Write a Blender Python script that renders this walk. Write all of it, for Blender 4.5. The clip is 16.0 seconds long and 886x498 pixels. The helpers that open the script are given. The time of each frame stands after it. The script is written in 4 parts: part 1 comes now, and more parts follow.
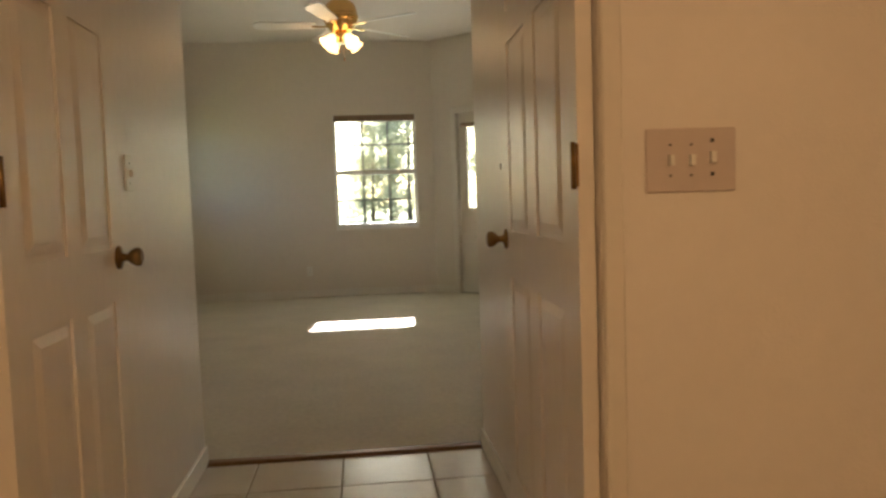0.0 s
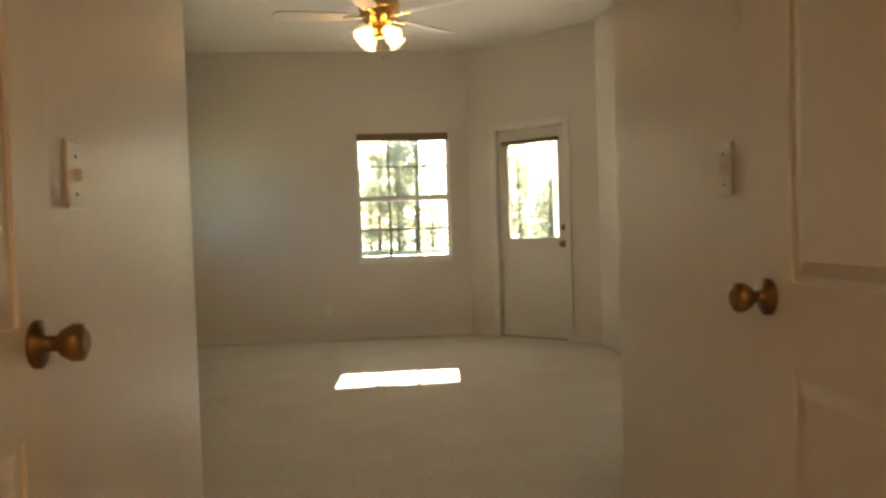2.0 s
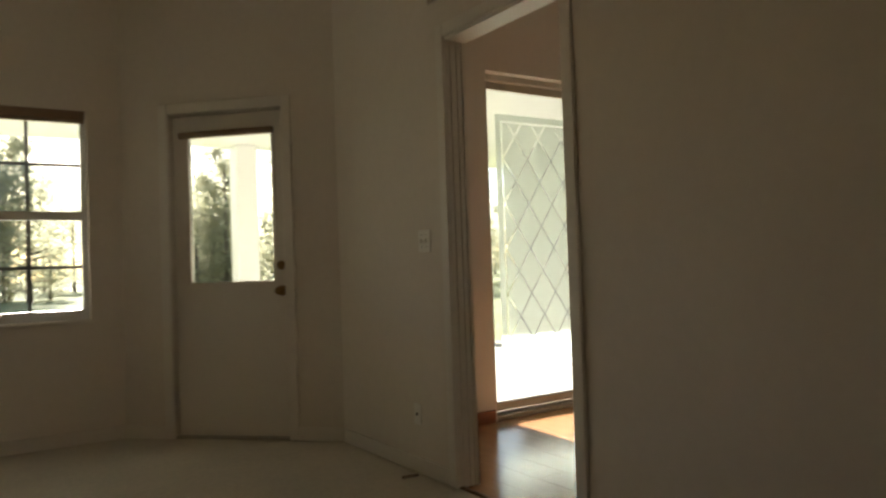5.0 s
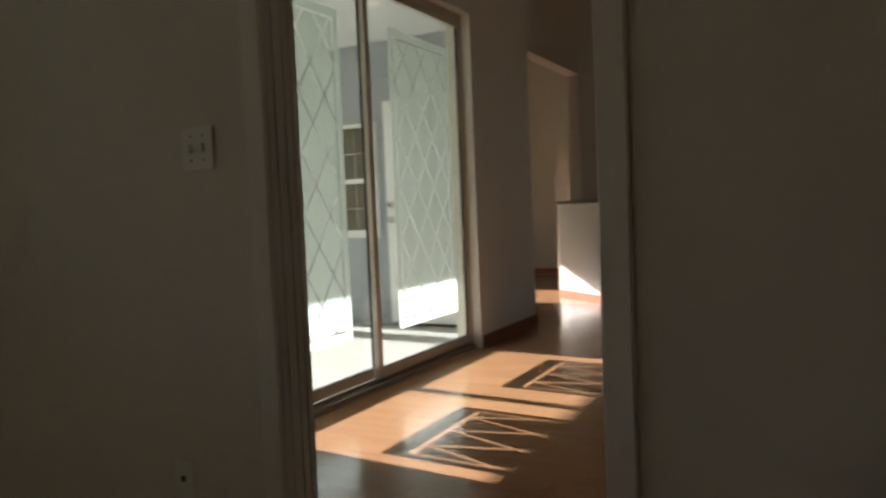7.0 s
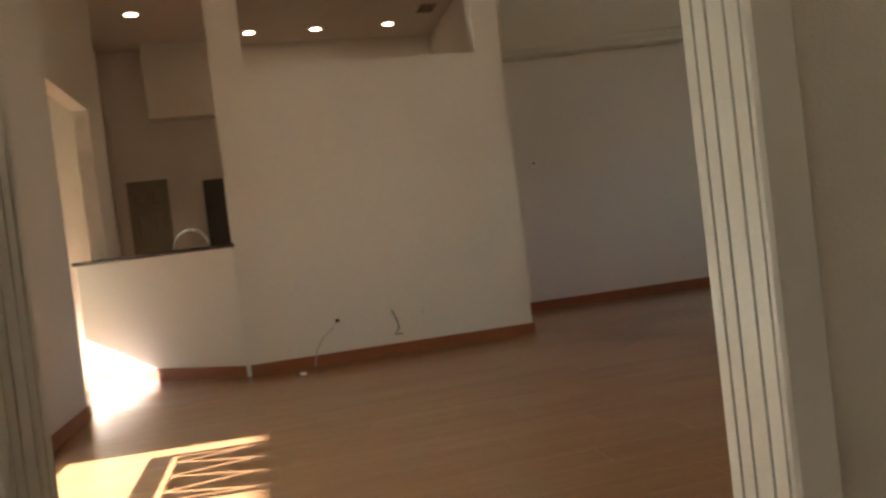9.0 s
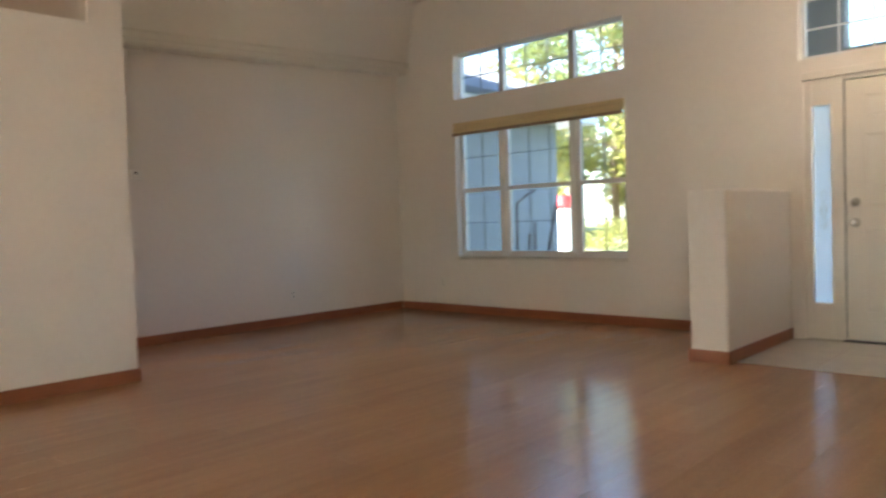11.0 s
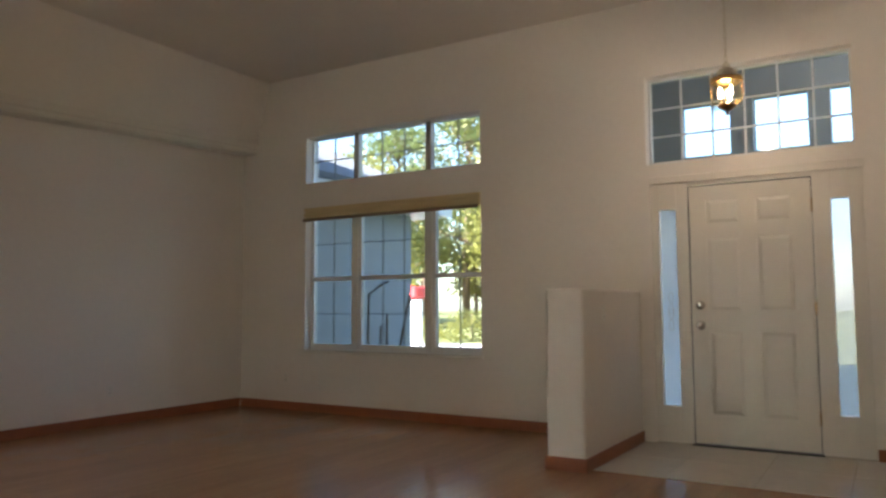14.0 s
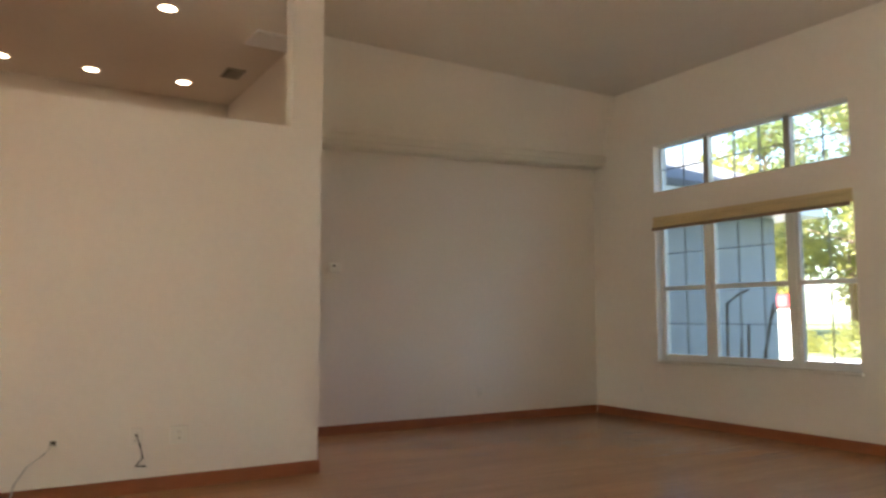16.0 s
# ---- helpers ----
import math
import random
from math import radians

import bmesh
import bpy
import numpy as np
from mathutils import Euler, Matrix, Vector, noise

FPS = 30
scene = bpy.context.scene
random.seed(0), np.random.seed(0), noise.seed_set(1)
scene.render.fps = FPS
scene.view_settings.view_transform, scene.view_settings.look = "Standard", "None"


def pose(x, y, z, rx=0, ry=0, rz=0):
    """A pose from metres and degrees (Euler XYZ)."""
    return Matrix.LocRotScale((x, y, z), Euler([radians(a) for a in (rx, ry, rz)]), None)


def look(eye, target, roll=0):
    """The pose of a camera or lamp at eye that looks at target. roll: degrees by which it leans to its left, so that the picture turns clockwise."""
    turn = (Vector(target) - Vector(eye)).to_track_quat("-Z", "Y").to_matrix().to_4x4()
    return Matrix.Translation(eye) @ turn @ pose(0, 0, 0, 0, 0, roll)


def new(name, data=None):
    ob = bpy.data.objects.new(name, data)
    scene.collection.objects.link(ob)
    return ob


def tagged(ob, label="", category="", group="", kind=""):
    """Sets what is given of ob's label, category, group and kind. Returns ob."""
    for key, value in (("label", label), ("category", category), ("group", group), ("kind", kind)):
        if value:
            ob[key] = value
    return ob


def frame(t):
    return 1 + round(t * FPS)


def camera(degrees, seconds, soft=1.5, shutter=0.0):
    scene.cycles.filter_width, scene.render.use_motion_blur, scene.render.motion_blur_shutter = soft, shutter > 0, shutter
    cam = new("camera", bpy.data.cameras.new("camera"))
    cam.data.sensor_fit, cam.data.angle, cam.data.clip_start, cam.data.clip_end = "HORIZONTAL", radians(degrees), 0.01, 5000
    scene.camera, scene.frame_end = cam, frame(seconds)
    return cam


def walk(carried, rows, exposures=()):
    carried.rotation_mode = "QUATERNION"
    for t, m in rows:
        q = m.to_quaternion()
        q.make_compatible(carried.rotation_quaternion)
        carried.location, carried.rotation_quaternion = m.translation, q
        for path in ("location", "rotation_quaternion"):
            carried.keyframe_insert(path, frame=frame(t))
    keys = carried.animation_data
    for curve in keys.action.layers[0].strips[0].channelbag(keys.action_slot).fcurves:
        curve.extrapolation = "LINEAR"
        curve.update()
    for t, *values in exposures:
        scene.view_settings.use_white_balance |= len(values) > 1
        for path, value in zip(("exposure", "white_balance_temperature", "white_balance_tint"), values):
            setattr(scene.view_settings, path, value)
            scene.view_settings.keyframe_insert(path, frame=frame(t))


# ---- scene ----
cam = camera(62.0, 16.0, soft=2.6, shutter=0.3)
SKY, SUN, FANW, CANW, LANW, HALLW = 0.05, 5.0, 0.05, 0.75, 2.0, 1.75
EXPOSURES = [(0, 4.2, 6150, 13), (2, 4.35, 6500, 14), (3, 4.15, 6700, 15), (4.2, 3.65, 6700, 15), (6.3, 1.9, 6050, 13), (7.5, 2.05, 5850, 13), (8.1, 2.65, 6100, 14), (8.7, 3.3, 6400, 16), (10.8, 4.4, 5850, 18), (12.5, 3.98, 5800, 18), (14, 3.63, 5800, 18), (16, 4.3, 6150, 18)]
walk(cam, [
    (0, look((0.225, -2.755, 1.151), (0.439, -0.771, 1.015), -1.9)),
    (0.5, look((0.111, -2.504, 1.137), (0.366, -0.522, 1.018), -3.5)),
    (0.7, look((0.068, -2.444, 1.147), (0.293, -0.463, 0.989), -2.4)),
    (1, look((0.035, -2.257, 1.142), (0.224, -0.271, 0.994), -1.5)),
    (1.5, look((-0.055, -1.968, 1.159), (0.228, 0.005, 0.992), -2.5)),
    (2, look((-0.024, -1.608, 1.153), (0.186, 0.381, 1.099), -1.9)),
    (2.3, look((0.021, -1.378, 1.178), (0.171, 0.615, 1.098), 0.3)),
    (2.5, look((0.068, -1.218, 1.159), (0.159, 0.78, 1.114), 0.9)),
    (3, look((0.041, -0.788, 1.164), (0.256, 1.2, 1.109), -1.2)),
    (3.5, look((0.137, -0.449, 1.216), (0.489, 1.52, 1.203), -1.7)),
    (4, look((0.135, -0.019, 1.182), (0.664, 1.909, 1.19), -0.2)),
    (4.2, look((0.127, 0.149, 1.157), (0.791, 2.036, 1.171), 0.2)),
    (6.3, look((0.501, 2.18, 1.083), (1.967, 3.54, 1.061), -3.8)),
    (6.5, look((0.573, 2.282, 1.146), (2.084, 3.59, 1.063), -1.9)),
    (6.8, look((0.691, 2.542, 1.071), (2.36, 3.64, 0.986), -1.4)),
    (7, look((0.767, 2.737, 1.034), (2.531, 3.674, 0.928), -2.4)),
    (7.5, look((0.98, 3.078, 0.977), (2.88, 3.689, 0.855), -2.9)),
    (8, look((1.143, 3.369, 0.979), (3.116, 3.671, 0.859), -2.6)),
    (8.3, look((1.222, 3.522, 0.973), (3.219, 3.531, 0.874), -6.0)),
    (8.5, look((1.291, 3.579, 0.97), (3.285, 3.45, 0.879), -5.9)),
    (8.7, look((1.348, 3.651, 0.971), (3.329, 3.386, 0.903), -6.1)),
    (10.8, pose(2.297, 3.885, 1.026, 87.19, 2.93, -132.56)),
    (11, pose(2.418, 3.931, 1.044, 87.95, 1.84, -137.4)),
    (11.5, pose(2.534, 3.714, 0.97, 87.15, 3.69, -148.72)),
    (12, pose(2.554, 3.564, 0.945, 87.77, 0.62, -153.69)),
    (12.5, pose(2.55, 3.486, 1.03, 90.63, 1.74, -156.57)),
    (13, pose(2.587, 3.501, 1.059, 93.89, 0.44, -155.21)),
    (13.5, pose(2.614, 3.547, 1.096, 94.62, 0.2, -152.72)),
    (14, pose(2.657, 3.606, 1.083, 94.61, 0.24, -148.86)),
    (14.5, pose(2.681, 3.658, 1.036, 95.17, -0.07, -143.77)),
    (15, pose(2.669, 3.735, 1.064, 95.20, -0.04, -138.08)),
    (15.5, pose(2.586, 3.674, 1.029, 95.42, -0.12, -129.6)),
    (16, pose(2.492, 3.63, 1.084, 95.39, -0.01, -121.4)),
], EXPOSURES)

# ---- world and light ----
ELEV, AZ = radians(23.2), 0.09
world = bpy.data.worlds.new("sky")
scene.world = world
world.use_nodes = True
wn = world.node_tree
sky = wn.nodes.new("ShaderNodeTexSky")
sky.sky_type, sky.sun_disc = "NISHITA", False
sky.sun_elevation, sky.sun_rotation = ELEV, AZ
wn.links.new(sky.outputs[0], wn.nodes["Background"].inputs[0])
wn.nodes["Background"].inputs[1].default_value = SKY
sun = new("sun", bpy.data.lights.new("sun", "SUN"))
sun.data.energy, sun.data.angle, sun.data.color = SUN, radians(0.5), (1.0, 0.93, 0.82)
sun.matrix_world = look((0, 0, 0), (-math.sin(AZ), -math.cos(AZ), -math.tan(ELEV)))


def lamp(name, x, y, z, watts, color, radius=0.04):
    ob = new(name, bpy.data.lights.new(name, "POINT"))
    ob.data.energy, ob.data.color, ob.data.shadow_soft_size = watts, color, radius
    ob.location = (x, y, z)
    return ob


WARM = (1.0, 0.62, 0.3)

# ---- materials ----


def material(name, color, rough=0.6, metal=0.0, var=0.08, scale=4.0, bump=0.0, bscale=200.0, rand=0.0, coat=0.0, stretch=(1, 1, 1)):
    """Principled surface with two scales of colour variation, fine bump and variation from piece to piece."""
    m = bpy.data.materials.new(name)
    m.use_nodes = True
    nt = m.node_tree
    b = nt.nodes["Principled BSDF"]
    b.inputs["Roughness"].default_value, b.inputs["Metallic"].default_value = rough, metal
    b.inputs["Coat Weight"].default_value = coat
    geo = nt.nodes.new("ShaderNodeNewGeometry")
    mp = nt.nodes.new("ShaderNodeMapping")
    mp.inputs["Scale"].default_value = stretch
    nt.links.new(geo.outputs["Position"], mp.inputs[0])
    n1, n2 = nt.nodes.new("ShaderNodeTexNoise"), nt.nodes.new("ShaderNodeTexNoise")
    n1.inputs["Scale"].default_value, n2.inputs["Scale"].default_value = scale, scale * 14
    n1.inputs["Detail"].default_value = 5
    for n in (n1, n2):
        nt.links.new(mp.outputs[0], n.inputs[0])
    add = nt.nodes.new("ShaderNodeMath")
    add.operation = "ADD"
    nt.links.new(n1.outputs[0], add.inputs[0])
    nt.links.new(n2.outputs[0], add.inputs[1])
    rng = nt.nodes.new("ShaderNodeMapRange")
    rng.inputs[1].default_value, rng.inputs[2].default_value = 0.6, 1.4
    rng.inputs[3].default_value, rng.inputs[4].default_value = 1 - var, 1 + var
    nt.links.new(add.outputs[0], rng.inputs[0])
    val = rng.outputs[0]
    if rand:
        info = nt.nodes.new("ShaderNodeObjectInfo")
        r2 = nt.nodes.new("ShaderNodeMapRange")
        r2.inputs[3].default_value, r2.inputs[4].default_value = 1 - rand, 1 + rand
        nt.links.new(info.outputs["Random"], r2.inputs[0])
        mul = nt.nodes.new("ShaderNodeMath")
        mul.operation = "MULTIPLY"
        nt.links.new(val, mul.inputs[0])
        nt.links.new(r2.outputs[0], mul.inputs[1])
        val = mul.outputs[0]
    hsv = nt.nodes.new("ShaderNodeHueSaturation")
    hsv.inputs["Color"].default_value = (*color, 1)
    nt.links.new(val, hsv.inputs["Value"])
    nt.links.new(hsv.outputs[0], b.inputs["Base Color"])
    if bump:
        n3 = nt.nodes.new("ShaderNodeTexNoise")
        n3.inputs["Scale"].default_value = bscale
        nt.links.new(mp.outputs[0], n3.inputs[0])
        bp = nt.nodes.new("ShaderNodeBump")
        bp.inputs["Strength"].default_value, bp.inputs["Distance"].default_value = bump, 0.01
        nt.links.new(n3.outputs[0], bp.inputs["Height"])
        nt.links.new(bp.outputs[0], b.inputs["Normal"])
    return m


def glass_material(name, tint=(0.86, 0.90, 0.88)):
    m = bpy.data.materials.new(name)
    m.use_nodes = True
    nt = m.node_tree
    nt.nodes.remove(nt.nodes["Principled BSDF"])
    tr, gl = nt.nodes.new("ShaderNodeBsdfTransparent"), nt.nodes.new("ShaderNodeBsdfGlossy")
    tr.inputs[0].default_value = (*tint, 1)
    gl.inputs["Roughness"].default_value = 0.01
    lw, mix = nt.nodes.new("ShaderNodeLayerWeight"), nt.nodes.new("ShaderNodeMixShader")
    pw, ad = nt.nodes.new("ShaderNodeMath"), nt.nodes.new("ShaderNodeMath")
    pw.operation, pw.inputs[1].default_value = "POWER", 4.5
    ad.operation, ad.inputs[1].default_value = "ADD", 0.04
    nt.links.new(lw.outputs["Facing"], pw.inputs[0])
    nt.links.new(pw.outputs[0], ad.inputs[0])
    nt.links.new(ad.outputs[0], mix.inputs[0])
    nt.links.new(tr.outputs[0], mix.inputs[1])
    nt.links.new(gl.outputs[0], mix.inputs[2])
    nt.links.new(mix.outputs[0], nt.nodes["Material Output"].inputs[0])
    return m


def film_material(name, color, clear):
    """Frosted film: part diffuse, part translucent, a little clear."""
    m = bpy.data.materials.new(name)
    m.use_nodes = True
    nt = m.node_tree
    nt.nodes.remove(nt.nodes["Principled BSDF"])
    d, t, p = (nt.nodes.new("ShaderNodeBsdf" + k) for k in ("Diffuse", "Translucent", "Transparent"))
    for n in (d, t):
        n.inputs[0].default_value = (*color, 1)
    noise_t = nt.nodes.new("ShaderNodeTexNoise")
    noise_t.inputs["Scale"].default_value = 60
    a, b = nt.nodes.new("ShaderNodeMixShader"), nt.nodes.new("ShaderNodeMixShader")
    rng = nt.nodes.new("ShaderNodeMapRange")
    rng.inputs[3].default_value, rng.inputs[4].default_value = 0.55, 0.7
    nt.links.new(noise_t.outputs[0], rng.inputs[0])
    nt.links.new(rng.outputs[0], a.inputs[0])
    nt.links.new(d.outputs[0], a.inputs[1])
    nt.links.new(t.outputs[0], a.inputs[2])
    b.inputs[0].default_value = clear
    nt.links.new(a.outputs[0], b.inputs[1])
    nt.links.new(p.outputs[0], b.inputs[2])
    nt.links.new(b.outputs[0], nt.nodes["Material Output"].inputs[0])
    return m


def glow_material(name, color, strength):
    m = bpy.data.materials.new(name)
    m.use_nodes = True
    b = m.node_tree.nodes["Principled BSDF"]
    b.inputs["Base Color"].default_value = (0.9, 0.85, 0.75, 1)
    b.inputs["Emission Color"].default_value = (*color, 1)
    b.inputs["Emission Strength"].default_value = strength
    return m


# same wall paint, its colour darkened so the bedroom sits in dimmer light
BEDWALL = material("darkened_wall_paint", (0.71, 0.655, 0.575), 0.75, var=0.03, scale=1.5, bump=0.12, bscale=140)
WALL = material("wall_paint", (0.80, 0.755, 0.695), 0.75, var=0.025, scale=1.5, bump=0.12, bscale=140)
GLOSSWALL = material("satin_wall_paint", (0.80, 0.755, 0.695), 0.42, var=0.03, scale=1.5, bump=0.16, bscale=26)
CEIL = material("ceiling_paint", (0.74, 0.69, 0.62), 0.85, var=0.03, scale=2, bump=0.25, bscale=90)
TRIM = material("white_trim_paint", (0.74, 0.70, 0.63), 0.35, var=0.02, scale=3, bump=0.03, bscale=60)
DOORP = material("door_paint", (0.78, 0.73, 0.66), 0.38, var=0.03, scale=3, bump=0.04, bscale=50, stretch=(1, 1, 0.3))
PLATE = material("aged_plate_plastic", (0.60, 0.52, 0.48), 0.35, var=0.02)
WHITE = material("white_plastic", (0.78, 0.76, 0.70), 0.4, var=0.01)
SLOT = material("dark_slot", (0.03, 0.028, 0.025), 0.6)
BRASS = material("aged_brass", (0.26, 0.16, 0.07), 0.28, 0.95, var=0.2, scale=30)
CREAM = material("antique_cream_metal", (0.62, 0.56, 0.44), 0.35, 0.4, var=0.1, scale=20)
CHROME = material("brushed_nickel", (0.6, 0.58, 0.54), 0.22, 1.0, var=0.05, scale=20)
BRASSY = material("polished_brass", (0.75, 0.5, 0.2), 0.2, 1.0, var=0.1, scale=20)
CARPET = material("carpet", (0.68, 0.62, 0.52), 0.95, var=0.12, scale=2.2, bump=0.9, bscale=260)
LAMINATE = material("laminate_plank", (0.39, 0.21, 0.102), 0.17, var=0.14, scale=3.0, bump=0.03, bscale=60, rand=0.045, stretch=(5, 0.5, 1))
UNDERLAY = material("plank_joint", (0.20, 0.10, 0.05), 0.7)
BASEB = material("wood_baseboard", (0.30, 0.105, 0.045), 0.4, var=0.15, scale=5, stretch=(1, 1, 6))
TILE = material("ceramic_tile", (0.60, 0.56, 0.50), 0.25, var=0.07, scale=6, bump=0.03, bscale=30, rand=0.03)
GROUT = material("grout", (0.26, 0.21, 0.16), 0.9, var=0.1)
WOODSTRIP = material("threshold_wood", (0.20, 0.11, 0.05), 0.5, var=0.2, scale=8)
ALMOND = material("almond_aluminium", (0.58, 0.54, 0.46), 0.4, 0.1, var=0.05)
ALU = material("bronze_aluminium", (0.42, 0.38, 0.32), 0.4, 0.7, var=0.05)
DARK = material("dark_gasket", (0.03, 0.03, 0.03), 0.5)
VINYL = material("white_vinyl", (0.78, 0.78, 0.76), 0.35, var=0.02)
DARKMUNTIN = material("dark_grille", (0.16, 0.16, 0.15), 0.45, var=0.03)
GREYMUNTIN = material("grey_muntin", (0.42, 0.42, 0.40), 0.4, var=0.03)
SHADE = material("woven_shade", (0.70, 0.56, 0.31), 0.8, var=0.2, scale=6, bump=0.6, bscale=90, stretch=(0.3, 0.3, 6))
BLIND = material("brown_blind", (0.24, 0.16, 0.10), 0.6, var=0.1)
COUNTER = material("dark_counter", (0.05, 0.04, 0.035), 0.25, var=0.3, scale=40)
GLASS = glass_material("window_glass")
FROST = film_material("frosted_film", (0.94, 0.98, 0.96), 0.06)
OBSCURE = film_material("obscure_glass", (0.85, 0.92, 0.95), 0.45)
LAMPGLASS = glow_material("lit_lamp_glass", (1.0, 0.60, 0.20), 0.22)
BULB = glow_material("lit_bulb", (1.0, 0.7, 0.35), 4.0)
CANLIGHT = glow_material("lit_downlight", (1.0, 0.75, 0.45), 1.2)
STUCCO = material("exterior_stucco", (0.36, 0.375, 0.40), 0.9, var=0.05, scale=2, bump=0.6, bscale=70)
CONCRETE = material("concrete", (0.45, 0.43, 0.40), 0.9, var=0.1, scale=2, bump=0.3, bscale=60)
SHINGLE = material("roof_shingle", (0.16, 0.16, 0.17), 0.9, var=0.3, scale=9, bump=0.6, bscale=30)
GRASS = material("grass", (0.16, 0.17, 0.05), 0.95, var=0.35, scale=0.8, bump=1.0, bscale=40)
BARK = material("bark", (0.14, 0.10, 0.075), 0.95, var=0.3, scale=8, bump=0.8, bscale=25)
LEAF = material("leaf", (0.05, 0.075, 0.018), 0.6, var=0.4, scale=1.2)
LEAFY = material("yellow_leaf", (0.12, 0.12, 0.025), 0.6, var=0.4, scale=1.2)
# paler leaf: the glare over the north trees is put into its colour
LEAFN = material("washed_out_leaf", (0.11, 0.12, 0.06), 0.6, var=0.4, scale=1.2)
for m, glow in ((LEAF, (0.50, 0.49, 0.22, 1)), (LEAFY, (0.60, 0.56, 0.24, 1)), (LEAFN, (0.62, 0.60, 0.44, 1))):
    # thin leaves let part of the sunlight through
    nt = m.node_tree
    tl, mx = nt.nodes.new("ShaderNodeBsdfTranslucent"), nt.nodes.new("ShaderNodeMixShader")
    tl.inputs[0].default_value = glow
    mx.inputs[0].default_value = 0.6
    nt.links.new(nt.nodes["Principled BSDF"].outputs[0], mx.inputs[1])
    nt.links.new(tl.outputs[0], mx.inputs[2])
    nt.links.new(mx.outputs[0], nt.nodes["Material Output"].inputs[0])
RED = material("red_paint", (0.5, 0.03, 0.03), 0.4)

# ---- building helpers ----


def box(bm, x0, x1, y0, y1, z0, z1):
    vs = [bm.verts.new((x, y, z)) for x in (min(x0, x1), max(x0, x1)) for y in (min(y0, y1), max(y0, y1)) for z in (z0, z1)]
    for f in ((0, 1, 3, 2), (4, 6, 7, 5), (0, 4, 5, 1), (2, 3, 7, 6), (0, 2, 6, 4), (1, 5, 7, 3)):
        bm.faces.new([vs[i] for i in f])
    return vs


def boxes(*dims):
    bm = bmesh.new()
    for d in dims:
        box(bm, *d)
    return bm


def bevel(bm, w=0.003):
    bmesh.ops.bevel(bm, geom=bm.edges[:], offset=w, segments=1, affect="EDGES")
    return bm


def prism(bm, poly, axis, a, b):
    """Extrude a polygon of two coordinates along an axis from a to b."""
    def at(p, v):
        return {"x": (v, *p), "y": (p[0], v, p[1]), "z": (*p, v)}[axis]
    lo, hi = [bm.verts.new(at(p, a)) for p in poly], [bm.verts.new(at(p, b)) for p in poly]
    bm.faces.new(lo)
    bm.faces.new(hi[::-1])
    for i in range(len(poly)):
        j = (i + 1) % len(poly)
        bm.faces.new((lo[i], hi[i], hi[j], lo[j]))
    bmesh.ops.recalc_face_normals(bm, faces=bm.faces[:])
    return bm


def lathe(bm, prof, n=20, m=Matrix()):
    rings = [[bm.verts.new(m @ Vector((r * math.cos(2 * math.pi * k / n), r * math.sin(2 * math.pi * k / n), z))) for k in range(n)] for r, z in prof]
    for a, b in zip(rings, rings[1:]):
        for k in range(n):
            f = bm.faces.new((a[k], a[(k + 1) % n], b[(k + 1) % n], b[k]))
            f.smooth = True
    bm.faces.new(rings[0][::-1])
    bm.faces.new(rings[-1])
    return bm


def tube(bm, pts, r, n=8):
    """A round bar along points."""
    pts = [Vector(p) for p in pts]
    rings = []
    for i, p in enumerate(pts):
        d = (pts[min(i + 1, len(pts) - 1)] - pts[max(i - 1, 0)]).normalized()
        u = d.orthogonal().normalized()
        w = d.cross(u)
        rr = r[i] if isinstance(r, (list, tuple)) else r
        rings.append([bm.verts.new(p + rr * (math.cos(2 * math.pi * k / n) * u + math.sin(2 * math.pi * k / n) * w)) for k in range(n)])
    for a, b in zip(rings, rings[1:]):
        best = min(range(n), key=lambda s: (a[0].co - b[s].co).length)
        for k in range(n):
            f = bm.faces.new((a[k], a[(k + 1) % n], b[(k + 1 + best) % n], b[(k + best) % n]))
            f.smooth = True
    bm.faces.new(rings[0])
    bm.faces.new(rings[-1])
    bmesh.ops.recalc_face_normals(bm, faces=bm.faces[:])
    return bm


def mesh_of(name, bm, mat):
    me = bpy.data.meshes.new(name)
    bm.to_mesh(me)
    bm.free()
    me.materials.append(mat)
    return me


def part(name, bm, mat, parent, label=""):
    ob = new(name, mesh_of(name, bm, mat))
    ob.parent = parent
    return tagged(ob, label)


def thing(name, bm, mat, label, category, group="", kind=""):
    return tagged(new(name, mesh_of(name, bm, mat)), label, category, group, kind)


def structure(name, bm, mat, label, category="wall"):
    return thing(name, bm, mat, label, category, kind="structure")


def root(name, m, label, category, group="", kind=""):
    ob = new(name)
    ob.matrix_world = m
    return tagged(ob, label, category, group, kind)


def wall_x(x0, x1, y0, y1, z0, z1, holes=()):
    """Boxes of a wall along y with holes (ya, yb, za, zb), in order of y."""
    bm, y = bmesh.new(), y0
    for a, b, c, d in holes:
        box(bm, x0, x1, y, a, z0, z1)
        if c > z0:
            box(bm, x0, x1, a, b, z0, c)
        if d < z1:
            box(bm, x0, x1, a, b, d, z1)
        y = b
    box(bm, x0, x1, y, y1, z0, z1)
    return bm


def wall_y(y0, y1, x0, x1, z0, z1, holes=()):
    bm = wall_x(y0, y1, x0, x1, z0, z1, holes)
    for v in bm.verts:
        v.co.x, v.co.y = v.co.y, v.co.x
    bmesh.ops.reverse_faces(bm, faces=bm.faces[:])
    return bm
